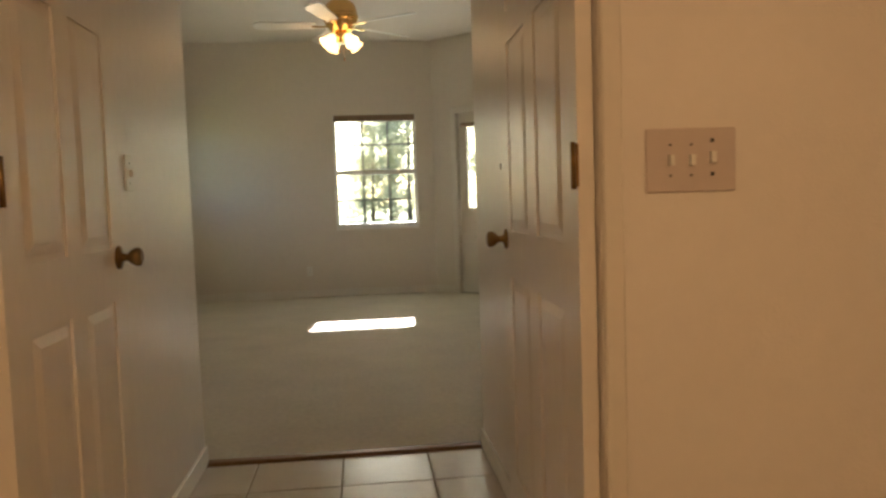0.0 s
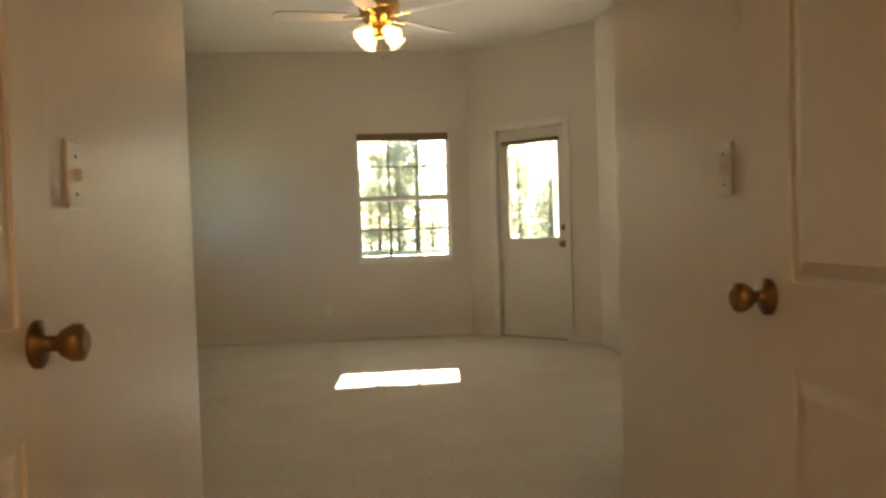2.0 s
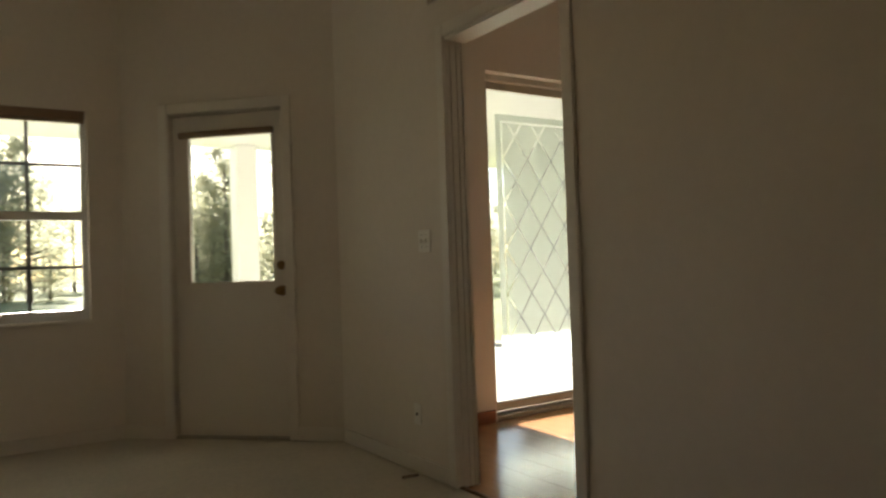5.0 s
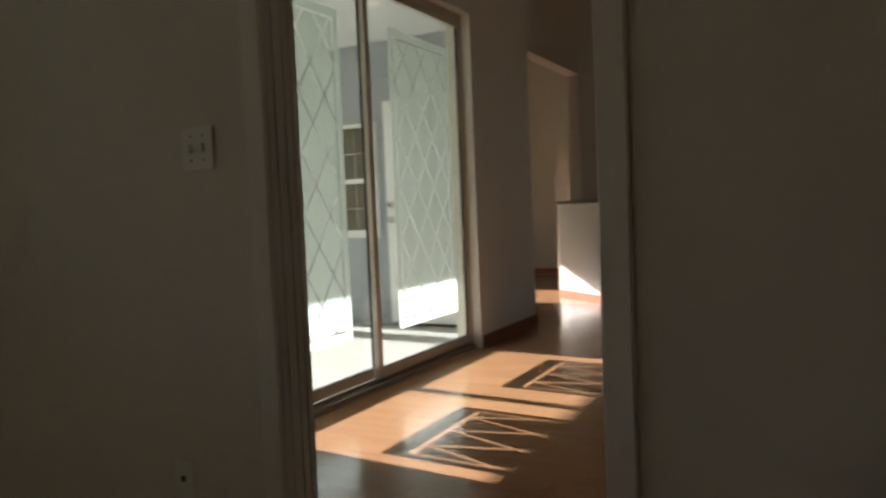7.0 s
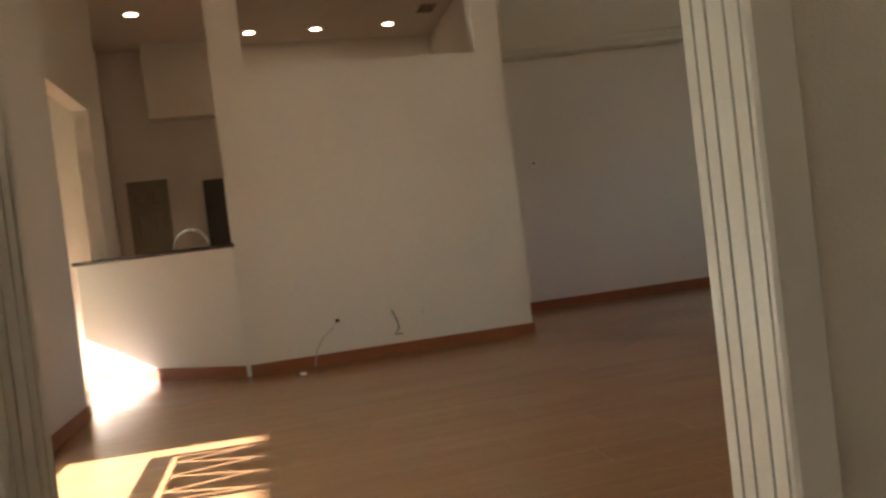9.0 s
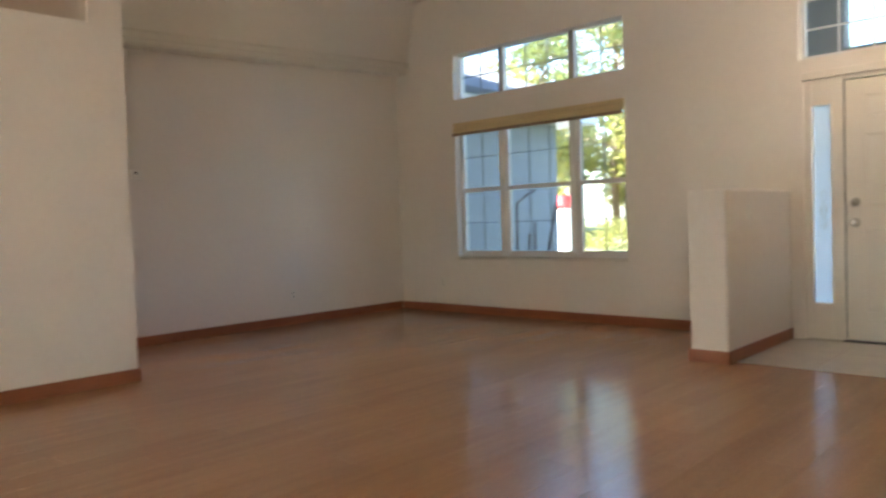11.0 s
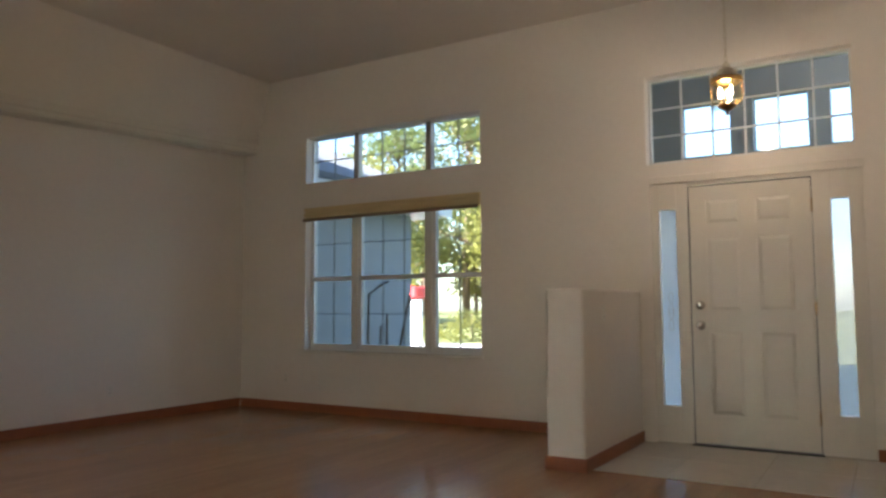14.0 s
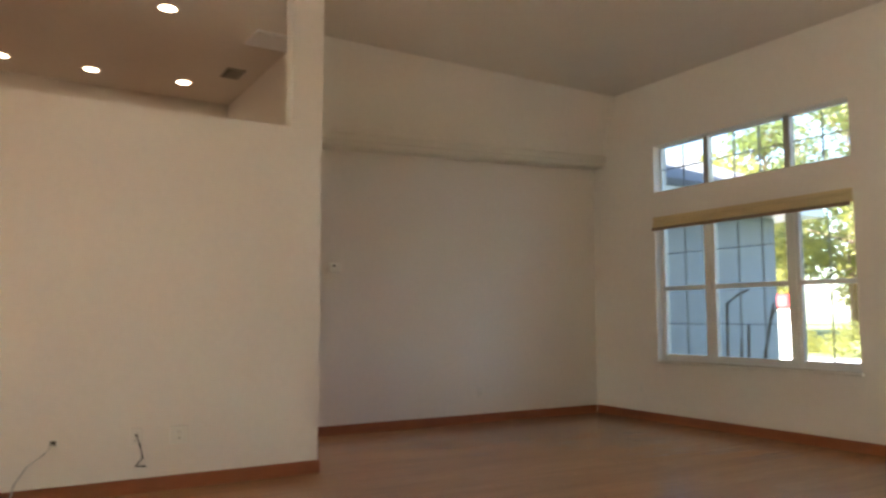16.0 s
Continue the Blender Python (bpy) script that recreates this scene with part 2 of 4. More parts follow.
# ---- the large structure ----
XL, XR, XV, YB, ZB, ZC = -2.05, 2.22, 2.34, 6.365, 3.08, 3.66  # bedroom and living walls, ceilings
OY0, OY1, OZ = 3.15, 3.99, 2.225  # pocket-door opening
CH0, CH1 = Vector((1.125, YB, 0)), Vector((XR, 5.27, 0))  # angled corner wall
CHM = Matrix.Translation(CH0) @ pose(0, 0, 0, 0, 0, -45)  # its own axes: x along the wall, y outwards
YS, YG, YF, XD, XP = 5.05, 5.15, -2.45, 9.0, 7.51

structure("ground", boxes((-300, 300, -300, 300, -0.30, -0.16)), GRASS, "dry green lawn around the house", "ground")
structure("floor_bedroom", boxes((XL, 1.1, 0.576, YB, -0.12, 0), (1.1, XR, 0.576, 5.27, -0.12, 0)), CARPET, "beige cut pile carpet", "floor")
bm = bmesh.new()
prism(bm, [(1.1, 5.27), (XR, 5.27), (1.125, YB), (1.1, YB)], "z", -0.12, -0.002)
structure("floor_corner", bm, CARPET, "beige cut pile carpet in the angled corner", "floor")
tile_bed = structure("floor_passage", boxes((-1.9, 2.1, -4.6, 0.552, -0.12, -0.008)), GROUT, "ceramic tiled floor with brown grout", "floor")
structure("threshold_strip", bevel(boxes((-0.512, 0.741, 0.552, 0.60, -0.01, 0.012)), 0.004), WOODSTRIP, "brown wooden strip between tile and carpet", "trim")
plank_bed = structure("floor_living", boxes((XR, 11.3, YF, 5.25, -0.12, -0.008), (6.8, 11.3, 5.25, 7.7, -0.12, -0.008)), UNDERLAY, "orange-brown wood laminate floor", "floor")
entry_bed = structure("floor_entry", boxes((XV, 4.41, YF, -1.22, -0.007, 0.0)), GROUT, "pale tiled entry floor", "floor")

structure("wall_north", wall_y(YB, YB + 0.15, XL - 0.15, 1.125, -0.12, ZB, [(-0.09, 0.92, 0.81, 2.20)]), BEDWALL, "painted bedroom wall with a window, colour darkened to dim the room")
structure("wall_west", wall_x(XL - 0.15, XL, 0.576, YB, -0.12, ZB, [(5.0, 5.93, 1.19, 2.19)]), BEDWALL, "painted bedroom wall with a window, colour darkened to dim the room")
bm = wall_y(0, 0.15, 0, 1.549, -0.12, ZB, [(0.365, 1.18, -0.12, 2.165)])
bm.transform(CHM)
structure("wall_angled", bm, BEDWALL, "painted angled wall with an exterior door, colour darkened to dim the room")
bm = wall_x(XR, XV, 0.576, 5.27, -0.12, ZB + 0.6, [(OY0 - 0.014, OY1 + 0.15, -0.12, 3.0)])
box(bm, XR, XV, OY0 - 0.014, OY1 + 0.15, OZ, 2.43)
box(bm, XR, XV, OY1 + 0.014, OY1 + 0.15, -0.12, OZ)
structure("wall_east", bm, BEDWALL, "painted wall with a pocket-door opening and transom opening, colour darkened to dim the room")
structure("closet_west", boxes((XL, -0.516, -1.13, 0.576, -0.12, ZB)), GLOSSWALL, "satin beige passage wall")
structure("closet_east", boxes((0.745, XR, -1.13, 0.576, -0.12, ZB)), GLOSSWALL, "satin beige passage wall")
structure("wall_passage_head", boxes((-0.515, 0.744, 0.43, 0.574, 2.5, ZB)), BEDWALL, "painted wall above the passage, colour darkened to dim the room")
structure("wall_entry_bedroom", wall_y(-1.26, -1.132, -1.9, 2.1, -0.12, 2.6, [(-0.516, 0.72, -0.12, 2.06)]), WALL, "warm beige hall wall beside double doors")
structure("wall_hall", boxes((-2.02, -1.9, -4.6, -1.132, -0.12, 2.6), (2.1, 2.22, -4.6, -1.132, -0.12, 2.6), (-2.02, 2.22, -4.72, -4.6, -0.12, 2.6)), WALL, "warm beige hall wall")
structure("ceiling_hall", boxes((-2.02, 2.22, -4.72, 0.43, 2.6, 2.7)), CEIL, "painted hall ceiling", "ceiling")
structure("ceiling_bedroom", boxes((XL - 0.15, XR, 0.43, 6.5, ZB, ZB + 0.12)), CEIL, "textured beige bedroom ceiling", "ceiling")

structure("wall_slider", wall_y(YS, YS + 0.2, XV, 6.81, -0.12, ZC, [(3.27, 5.67, -0.12, 2.44)]), WALL, "beige painted wall around sliding glass doors")
structure("wall_nook_west", wall_x(6.66, 6.81, YS + 0.2, 7.7, -0.12, ZC, [(5.56, 6.42, -0.12, 2.07), (6.52, 7.02, 0.80, 1.88)]), STUCCO, "grey-blue stucco wall of the breakfast nook")
# stub wall added to block bright outdoors behind the film's clear lines
structure("film_view_blocker", boxes((6.66, 6.81, 7.85, 9.0, -0.12, 2.7)), STUCCO, "grey-blue stucco stub wall added to darken the view behind the film")
structure("wall_nook_north", wall_y(7.7, 7.85, 6.66, 11.45, -0.12, ZC, [(8.35, 9.5, 0.1, 2.2)]), WALL, "painted breakfast nook wall with a wide window")
structure("wall_kitchen_east", boxes((11.3, 11.45, 1.3, 7.7, -0.12, ZC)), WALL, "beige painted kitchen wall")
structure("wall_kitchen_stub", boxes((8.83, 9.4, 5.22, 5.36, -0.12, ZC), (9.26, 9.4, 5.36, 5.54, -0.12, ZC), (9.26, 11.3, 5.54, 5.68, -0.12, ZC)), WALL, "beige painted wall between kitchen and nook")
structure("nook_header", boxes((6.81, 8.83, 5.22, 5.36, 2.47, ZC)), WALL, "painted header over the nook opening")
structure("kitchen_soffit", boxes((11.0, 11.3, 3.95, 4.99, 2.75, ZC)), WALL, "painted bulkhead above the kitchen cabinets", "soffit")
structure("wall_kitchen_south", boxes((XD, 11.45, 1.15, 1.3, -0.12, ZC)), WALL, "beige painted kitchen wall")


def lean_down(bm):
    """The plant ledge falls slightly towards the kitchen."""
    for v in bm.verts:
        if v.co.z < ZC - 0.05:
            v.co.z -= 0.047 * (v.co.y - YF)


structure("wall_dining", boxes((XD, XD + 0.15, YF, 1.15, -0.12, ZC)), WALL, "beige painted dining wall")
bm = bmesh.new()
prism(bm, [(XD, 2.98), (8.81, 2.98), (8.63, ZC), (XD, ZC)], "y", YF, 1.15)
lean_down(bm)
structure("dining_soffit", bm, WALL, "sloping painted soffit above the plant ledge")
bm = bmesh.new()
prism(bm, [(XD, 2.855), (8.81, 2.855), (8.79, 2.875), (8.785, 2.90), (8.765, 2.915), (8.76, 2.96), (8.775, 2.988), (XD, 2.988)], "y", YF, 1.15)
lean_down(bm)
structure("plant_ledge", bm, TRIM, "pale moulded ledge along the dining wall", "ledge")
structure("wall_front", wall_y(YF - 0.2, YF, XR, 9.15, -0.12, ZC, [(2.777, 4.337, -0.12, 3.006), (5.90, 8.055, 0.64, 2.955)]), WALL, "pale painted front wall with entry and window")
structure("wall_front_band", boxes((5.90, 8.055, YF - 0.2, YF, 2.17, 2.445)), WALL, "painted band between the windows")
structure("wall_entry_head", boxes((2.777, 4.337, YF - 0.2, YF, 2.10, 2.257), (2.777, 2.817, YF - 0.2, YF, 2.257, 3.006), (4.306, 4.337, YF - 0.2, YF, -0.12, 2.10)), WALL, "painted band above the entry door")
structure("wall_entry_west", boxes((XR, XV, YF, 0.576, -0.12, ZC)), WALL, "beige painted entry wall")
structure("ceiling_living", boxes((XR, 11.45, YF - 0.2, 7.85, ZC, ZC + 0.12)), CEIL, "textured high flat ceiling", "ceiling")
structure("ceiling_bedroom_edge", boxes((XR, XV, 0.576, 5.27, ZB + 0.602, ZC)), WALL, "painted wall top")

# partition with a plant opening to the kitchen
bm = wall_x(XP, XP + 0.14, 1.61, 4.03, -0.12, ZC, [(1.845, 3.77, 2.46, 3.46)])
structure("wall_partition", bm, WALL, "beige painted partition with a high opening to the kitchen")
# half wall beside the entry
structure("half_wall", bevel(boxes((4.415, 4.685, YF + 0.002, -1.11, -0.01, 1.215)), 0.012), WALL, "pale painted half wall beside the entry")


def baseboard(name, x0, x1, y0, y1, mat, h, label):
    """A board with a rounded top along a wall."""
    return structure(name, bevel(boxes((x0, x1, y0, y1, 0.0, h)), 0.004), mat, label, "baseboard")


T = 0.016
for dims in ((XV, XV + T, OY1 + 0.06, YS), (XV + T, 3.25, YS - T, YS), (5.69, 6.81, YS - T, YS), (6.794 + 0.016, 6.81 + T, YS, 5.25), (XP - T, XP, 1.61 - T, 4.0),
             (XP, XP + 0.14, 1.61 - T, 1.61), (XD - T, XD, YF + T, 1.15), (4.70, XD - T, YF, YF + T), (4.40, 4.70, -1.11, -1.11 + T), (4.415 - T, 4.415, YF + 0.02, -1.11), (4.685, 4.70, YF + T, -1.11), (XV + T, 2.77, YF, YF + T),
             (11.3 - T, 11.3, 1.3, 7.7), (8.83, 9.26, 5.22 - T, 5.22)):
    baseboard("baseboard", *dims, BASEB, 0.09, "orange-brown wooden baseboard")
for dims in ((XL, 1.11, YB - 0.014, YB), (XL, XL + 0.014, 0.576, YB - 0.014), (XR - 0.014, XR, 0.59, OY0 - 0.07), (XR - 0.014, XR, OY1 + 0.07, 5.25), (XL, -0.516, 0.576, 0.59), (0.745, XR, 0.576, 0.59), (-0.516, -0.502, -0.2, 0.576), (0.731, 0.745, -0.2, 0.576), (0.81, 2.1, -1.274, -1.26)):
    baseboard("baseboard", *dims, TRIM, 0.085, "white painted baseboard")
for a, b in ((0.0, 0.298), (1.247, 1.549)):
    bm = boxes((a, b, -0.014, 0, 0, 0.085))
    bm.transform(CHM)
    structure("baseboard", bm, TRIM, "white painted baseboard", "baseboard")

# pocket-door opening: casing, split jambs and a transom opening above
casing = root("door_frame", pose(XR, OY0, 0), "white painted casing and split pocket-door jambs", "door frame", kind="structure")
w = OY1 - OY0
for y0, y1, z0, z1 in ((-0.065, 0.0, 0, OZ + 0.065), (w, w + 0.065, 0, OZ + 0.065), (0.0, w, OZ, OZ + 0.065)):
    part("casing", bevel(boxes((-0.018, 0, y0, y1, z0, z1)), 0.005), TRIM, casing)
for x0, x1 in ((0.0, 0.024), (0.030, 0.062), (0.068, 0.092), (0.098, 0.12)):
    part("jamb_strip", boxes((x0, x1, -0.014, 0.0, 0, OZ)), TRIM, casing)
    part("jamb_strip", boxes((x0, x1, w, w + 0.014, 0, OZ)), TRIM, casing)
part("jamb_slot", boxes((0.004, 0.116, -0.014, -0.009, 0, OZ), (0.004, 0.116, w + 0.009, w + 0.014, 0, OZ)), SLOT, casing)
part("head_track", boxes((0.0, 0.12, 0, w, OZ - 0.014, OZ)), TRIM, casing)
structure("threshold_strip", bevel(boxes((XR, XR + 0.03, OY0, OY1, -0.008, 0.008)), 0.003), WOODSTRIP, "brown wooden strip between carpet and laminate", "trim")


def window(name, m, width, z0, z1, label, cols=3, rows=2, rail=True, depth=0.06, blind=None, mun=GREYMUNTIN, sill=True, mw=0.0045, f=0.035, rail_h=0.022):
    """A framed window in its opening: local x along the wall, y outwards, z up."""
    r = root(name, m, label, "window", kind="structure")
    part("bottom_rail", boxes((f, width - f, depth + 0.01, depth + 0.05, z0 + f, z0 + 2 * f)), VINYL, r)
    part("frame", boxes((0, f, depth, depth + 0.06, z0, z1), (width - f, width, depth, depth + 0.06, z0, z1), (f, width - f, depth, depth + 0.06, z0, z0 + f), (f, width - f, depth, depth + 0.06, z1 - f, z1)), VINYL, r)
    mid = (z0 + z1) / 2
    bands = [(z0 + f, mid - 0.02), (mid + 0.02, z1 - f)] if rail else [(z0 + f, z1 - f)]
    if rail:
        part("meeting_rail", bevel(boxes((f, width - f, depth - 0.004, depth + 0.05, mid - rail_h, mid + rail_h)), 0.003), VINYL, r)
    for a, b in bands:
        g = part("pane", boxes((f, width - f, depth + 0.028, depth + 0.034, a, b)), GLASS, r)
        g.visible_shadow = False
        for c in range(1, cols):
            x = f + (width - 2 * f) * c / cols
            part("muntin", boxes((x - mw, x + mw, depth + 0.022, depth + 0.040, a, b)), mun, r)
        for k in range(1, rows):
            z = a + (b - a) * k / rows
            part("muntin", boxes((f, width - f, depth + 0.0225, depth + 0.0395, z - mw, z + mw)), mun, r)
    if sill:
        part("sill", bevel(boxes((-0.01, width + 0.01, -0.02, depth, z0 - 0.018, z0 + 0.004)), 0.004), TRIM, r)
    if blind:
        bl = part("blind", boxes((0.012, width - 0.012, 0.005, 0.05, z1 - blind, z1)), BLIND, r, "raised brown slatted blind")
        for k in range(4):
            z = z1 - blind - 0.006 - 0.005 * k
            part("slat", boxes((0.016, width - 0.016, 0.008, 0.047, z, z + 0.003)), BLIND, bl)
    return r


window("window_1", pose(-0.09, YB, 0), 1.01, 0.81, 2.20, "white sash window with a raised brown blind", blind=0.06, mw=0.010, mun=DARKMUNTIN, rail_h=0.029)
window("window_2", pose(XL, 5.0, 0, 0, 0, 90), 0.93, 1.19, 2.19, "white sash window with a raised brown blind", blind=0.06, mw=0.010, mun=DARKMUNTIN, rail_h=0.029)
window("window_3", pose(6.66, 6.52, 0, 0, 0, 90), 0.50, 0.80, 1.88, "white sash window of the breakfast nook", cols=2, depth=-0.02, sill=False)
window("window_4", pose(8.35, 7.7, 0), 1.15, 0.1, 2.2, "wide window of the breakfast nook", cols=3, rows=1, rail=False)

# front window group: three units below, three fixed lights above
for a, b, n in ((5.90, 6.496, 2), (6.55, 7.41, 3), (7.465, 8.055, 2)):
    window("window_5", pose(b, YF, 0, 0, 0, 180), b - a, 0.64, 2.17, "white single-hung front window with grey grilles", cols=n, depth=0.10, sill=False, mun=DARKMUNTIN, mw=0.003)
for a, b, n in ((5.90, 6.517, 2), (6.551, 7.421, 3), (7.455, 8.055, 2)):
    window("window_6", pose(b, YF, 0, 0, 0, 180), b - a, 2.445, 2.955, "fixed upper front window with dark grilles", cols=n, rail=False, depth=0.10, sill=False, mun=DARKMUNTIN, f=0.014)
for a, b in ((6.496, 6.55), (7.41, 7.465)):
    structure("window_mullion", bevel(boxes((a, b, YF - 0.16, YF - 0.09, 0.64, 2.17)), 0.005), VINYL, "white mullion between window units", "mullion")
for a, b in ((6.502, 6.566), (7.406, 7.470)):
    structure("window_mullion", bevel(boxes((a, b, YF - 0.165, YF - 0.085, 2.446, 2.954)), 0.005), ALU, "grey mullion between upper windows", "mullion")
structure("window_stool", bevel(boxes((5.88, 8.07, YF - 0.10, YF + 0.03, 0.615, 0.64)), 0.005), TRIM, "white window sill of the front window", "sill")
shade = root("roman_shade", pose(5.895, YF + 0.002, 2.045), "raised woven tan roman shade above the window", "shade")
part("headrail", bevel(boxes((0, 2.16, 0, 0.03, 0.092, 0.125)), 0.003), SHADE, shade)
for k in range(3):
    part("fold", bevel(boxes((0, 2.16, 0.004 + 0.008 * k, 0.020 + 0.008 * k, 0.012 + 0.002 * k, 0.092 - 0.012 * k)), 0.005), SHADE, shade)
part("hem", bevel(boxes((0, 2.16, 0.026, 0.05, -0.022, 0.010)), 0.004), BLIND, shade, "dark bottom hem")


def panel_bm(w, h, t, panels, depth=0.008, rim=0.022):
    """A moulded door leaf: a slab with sunk borders and raised fields on both faces; local x along, y through, z up."""
    bm = boxes((0, w, 0.006, t - 0.006, 0, h))
    xs = sorted({0, w, *[p[0] for p in panels], *[p[1] for p in panels]})
    zs = sorted({0, h, *[p[2] for p in panels], *[p[3] for p in panels]})
    for x0, x1 in zip(xs, xs[1:]):
        for z0, z1 in zip(zs, zs[1:]):
            if not any(p[0] <= x0 and x1 <= p[1] and p[2] <= z0 and z1 <= p[3] for p in panels):
                box(bm, x0, x1, 0, 0.006, z0, z1)
                box(bm, x0, x1, t - 0.006, t, z0, z1)
    for x0, x1, z0, z1 in panels:
        for ya, yb in ((0.006, -0.001), (t - 0.006, t + 0.001)):
            o = [bm.verts.new((x, ya, z)) for x, z in ((x0 + rim * 0.6, z0 + rim * 0.6), (x1 - rim * 0.6, z0 + rim * 0.6), (x1 - rim * 0.6, z1 - rim * 0.6), (x0 + rim * 0.6, z1 - rim * 0.6))]
            i = [bm.verts.new((x, yb, z)) for x, z in ((x0 + rim * 1.7, z0 + rim * 1.7), (x1 - rim * 1.7, z0 + rim * 1.7), (x1 - rim * 1.7, z1 - rim * 1.7), (x0 + rim * 1.7, z1 - rim * 1.7))]
            bm.faces.new(i)
            for k in range(4):
                bm.faces.new((o[k], o[(k + 1) % 4], i[(k + 1) % 4], i[k]))
    bmesh.ops.recalc_face_normals(bm, faces=bm.faces[:])
    return bm


def six_panels(w, h):
    a, m = 0.115 * w / 0.8, w / 2
    g = 0.05 * w / 0.8
    return [(x0, x1, z0, z1) for x0, x1 in ((a, m - g), (m + g, w - a)) for z0, z1 in ((0.22, 0.88), (1.03, 1.62), (1.72, h - 0.11))]


def knob(parent, x, y, z, sign, mat=BRASS):
    """Rose and round knob standing out along local y."""
    m = Matrix.Translation((x, y, z)) @ pose(0, 0, 0, -90 * sign)
    k = part("knob", lathe(bmesh.new(), [(0.034, 0), (0.034, 0.006), (0.012, 0.012), (0.011, 0.028), (0.020, 0.036), (0.027, 0.050), (0.026, 0.062), (0.016, 0.067)], 20, m), mat, parent, "worn metal door knob")
    return k


def interior_leaf(name, m, w, h, kx, label, hinge_x):
    d = root(name, m, label, "door", "bedroom doors")
    part("leaf", panel_bm(w, h, 0.035, six_panels(w, h)), DOORP, d)
    for s, y in ((-1, 0.0), (1, 0.035)):
        knob(d, kx, y, 1.0, s)
    for z in (0.2, 1.2, 1.85):
        hg = part("hinge", boxes((hinge_x - 0.014, hinge_x + 0.014, -0.004, 0.002, z - 0.045, z + 0.045)), BRASS, d, "tarnished brass hinge")
        part("pin", lathe(bmesh.new(), [(0.006, z - 0.05), (0.006, z + 0.05)], 10, Matrix.Translation((hinge_x, -0.006, 0))), BRASS, hg)
    return d


# leaves folded back into the passage
interior_leaf("bedroom_door", pose(0.68, -1.235, 0.012, 0, 0, 88.8) @ Matrix.Scale(-1, 4, (0, 1, 0)), 0.95, 2.03, 0.89, "open beige six-panel door with brass knob", 0.012)
interior_leaf("bedroom_door", pose(-0.479, -1.235, 0.012, 0, 0, 90.2), 0.76, 2.03, 0.70, "open beige six-panel door with brass knob", 0.012)
for x0, x1 in ((0.72, 0.765), (-0.56, -0.516)):
    structure("door_casing", bevel(boxes((x0, x1, -1.278, -1.26, 0, 2.12)), 0.005), TRIM, "painted casing of the double doors", "trim")
structure("door_casing", bevel(boxes((-0.516, 0.72, -1.278, -1.26, 2.06, 2.12)), 0.005), TRIM, "painted head casing of the double doors", "trim")

# exterior door in the angled wall
ext = root("door_1", CHM, "closed white half-glass exterior door with roller blind", "door", kind="structure")
for a, b, c, d in ((0.298, 0.365, 0, 2.235), (1.18, 1.247, 0, 2.235), (0.365, 1.18, 2.165, 2.235)):
    part("casing", bevel(boxes((a, b, -0.018, 0, c, d)), 0.005), TRIM, ext)
part("leaf", boxes((0.37, 0.48, 0.05, 0.09, 0.01, 2.155), (1.085, 1.175, 0.05, 0.09, 0.01, 2.155), (0.48, 1.085, 0.05, 0.09, 0.01, 1.03), (0.48, 1.085, 0.05, 0.09, 2.03, 2.155)), TRIM, ext)
part("door_stop", boxes((0.366, 0.386, 0.091, 0.12, 0.0, 2.164), (1.159, 1.179, 0.091, 0.12, 0.0, 2.164), (0.386, 1.159, 0.091, 0.12, 2.13, 2.164)), TRIM, ext)
part("glazing_bead", bevel(boxes((0.462, 0.484, 0.04, 0.05, 1.008, 2.05), (1.081, 1.103, 0.04, 0.05, 1.008, 2.05), (0.484, 1.081, 0.04, 0.05, 1.008, 1.033), (0.484, 1.081, 0.04, 0.05, 2.027, 2.05)), 0.003), TRIM, ext)
part("pane", boxes((0.48, 1.085, 0.066, 0.072, 1.03, 2.03)), GLASS, ext).visible_shadow = False
bl = part("blind", lathe(bmesh.new(), [(0.024, 0), (0.024, 0.665)], 12, Matrix.Translation((0.44, 0.015, 2.02)) @ pose(0, 0, 0, 0, 90)), BLIND, ext, "rolled brown blind")
part("cord", tube(bmesh.new(), [(0.50, 0.03, 2.0), (0.53, 0.032, 1.78), (0.555, 0.034, 1.50)], 0.003, 6), DARK, ext)
knob(ext, 1.132, 0.05, 0.965, -1)
part("deadbolt", lathe(bmesh.new(), [(0.030, 0), (0.030, 0.012), (0.012, 0.014), (0.010, 0.03)], 16, Matrix.Translation((1.132, 0.05, 1.13)) @ pose(0, 0, 0, 90)), BRASS, ext)
part("sill", boxes((0.365, 1.18, 0.0, 0.15, -0.02, 0.012)), ALU, ext)

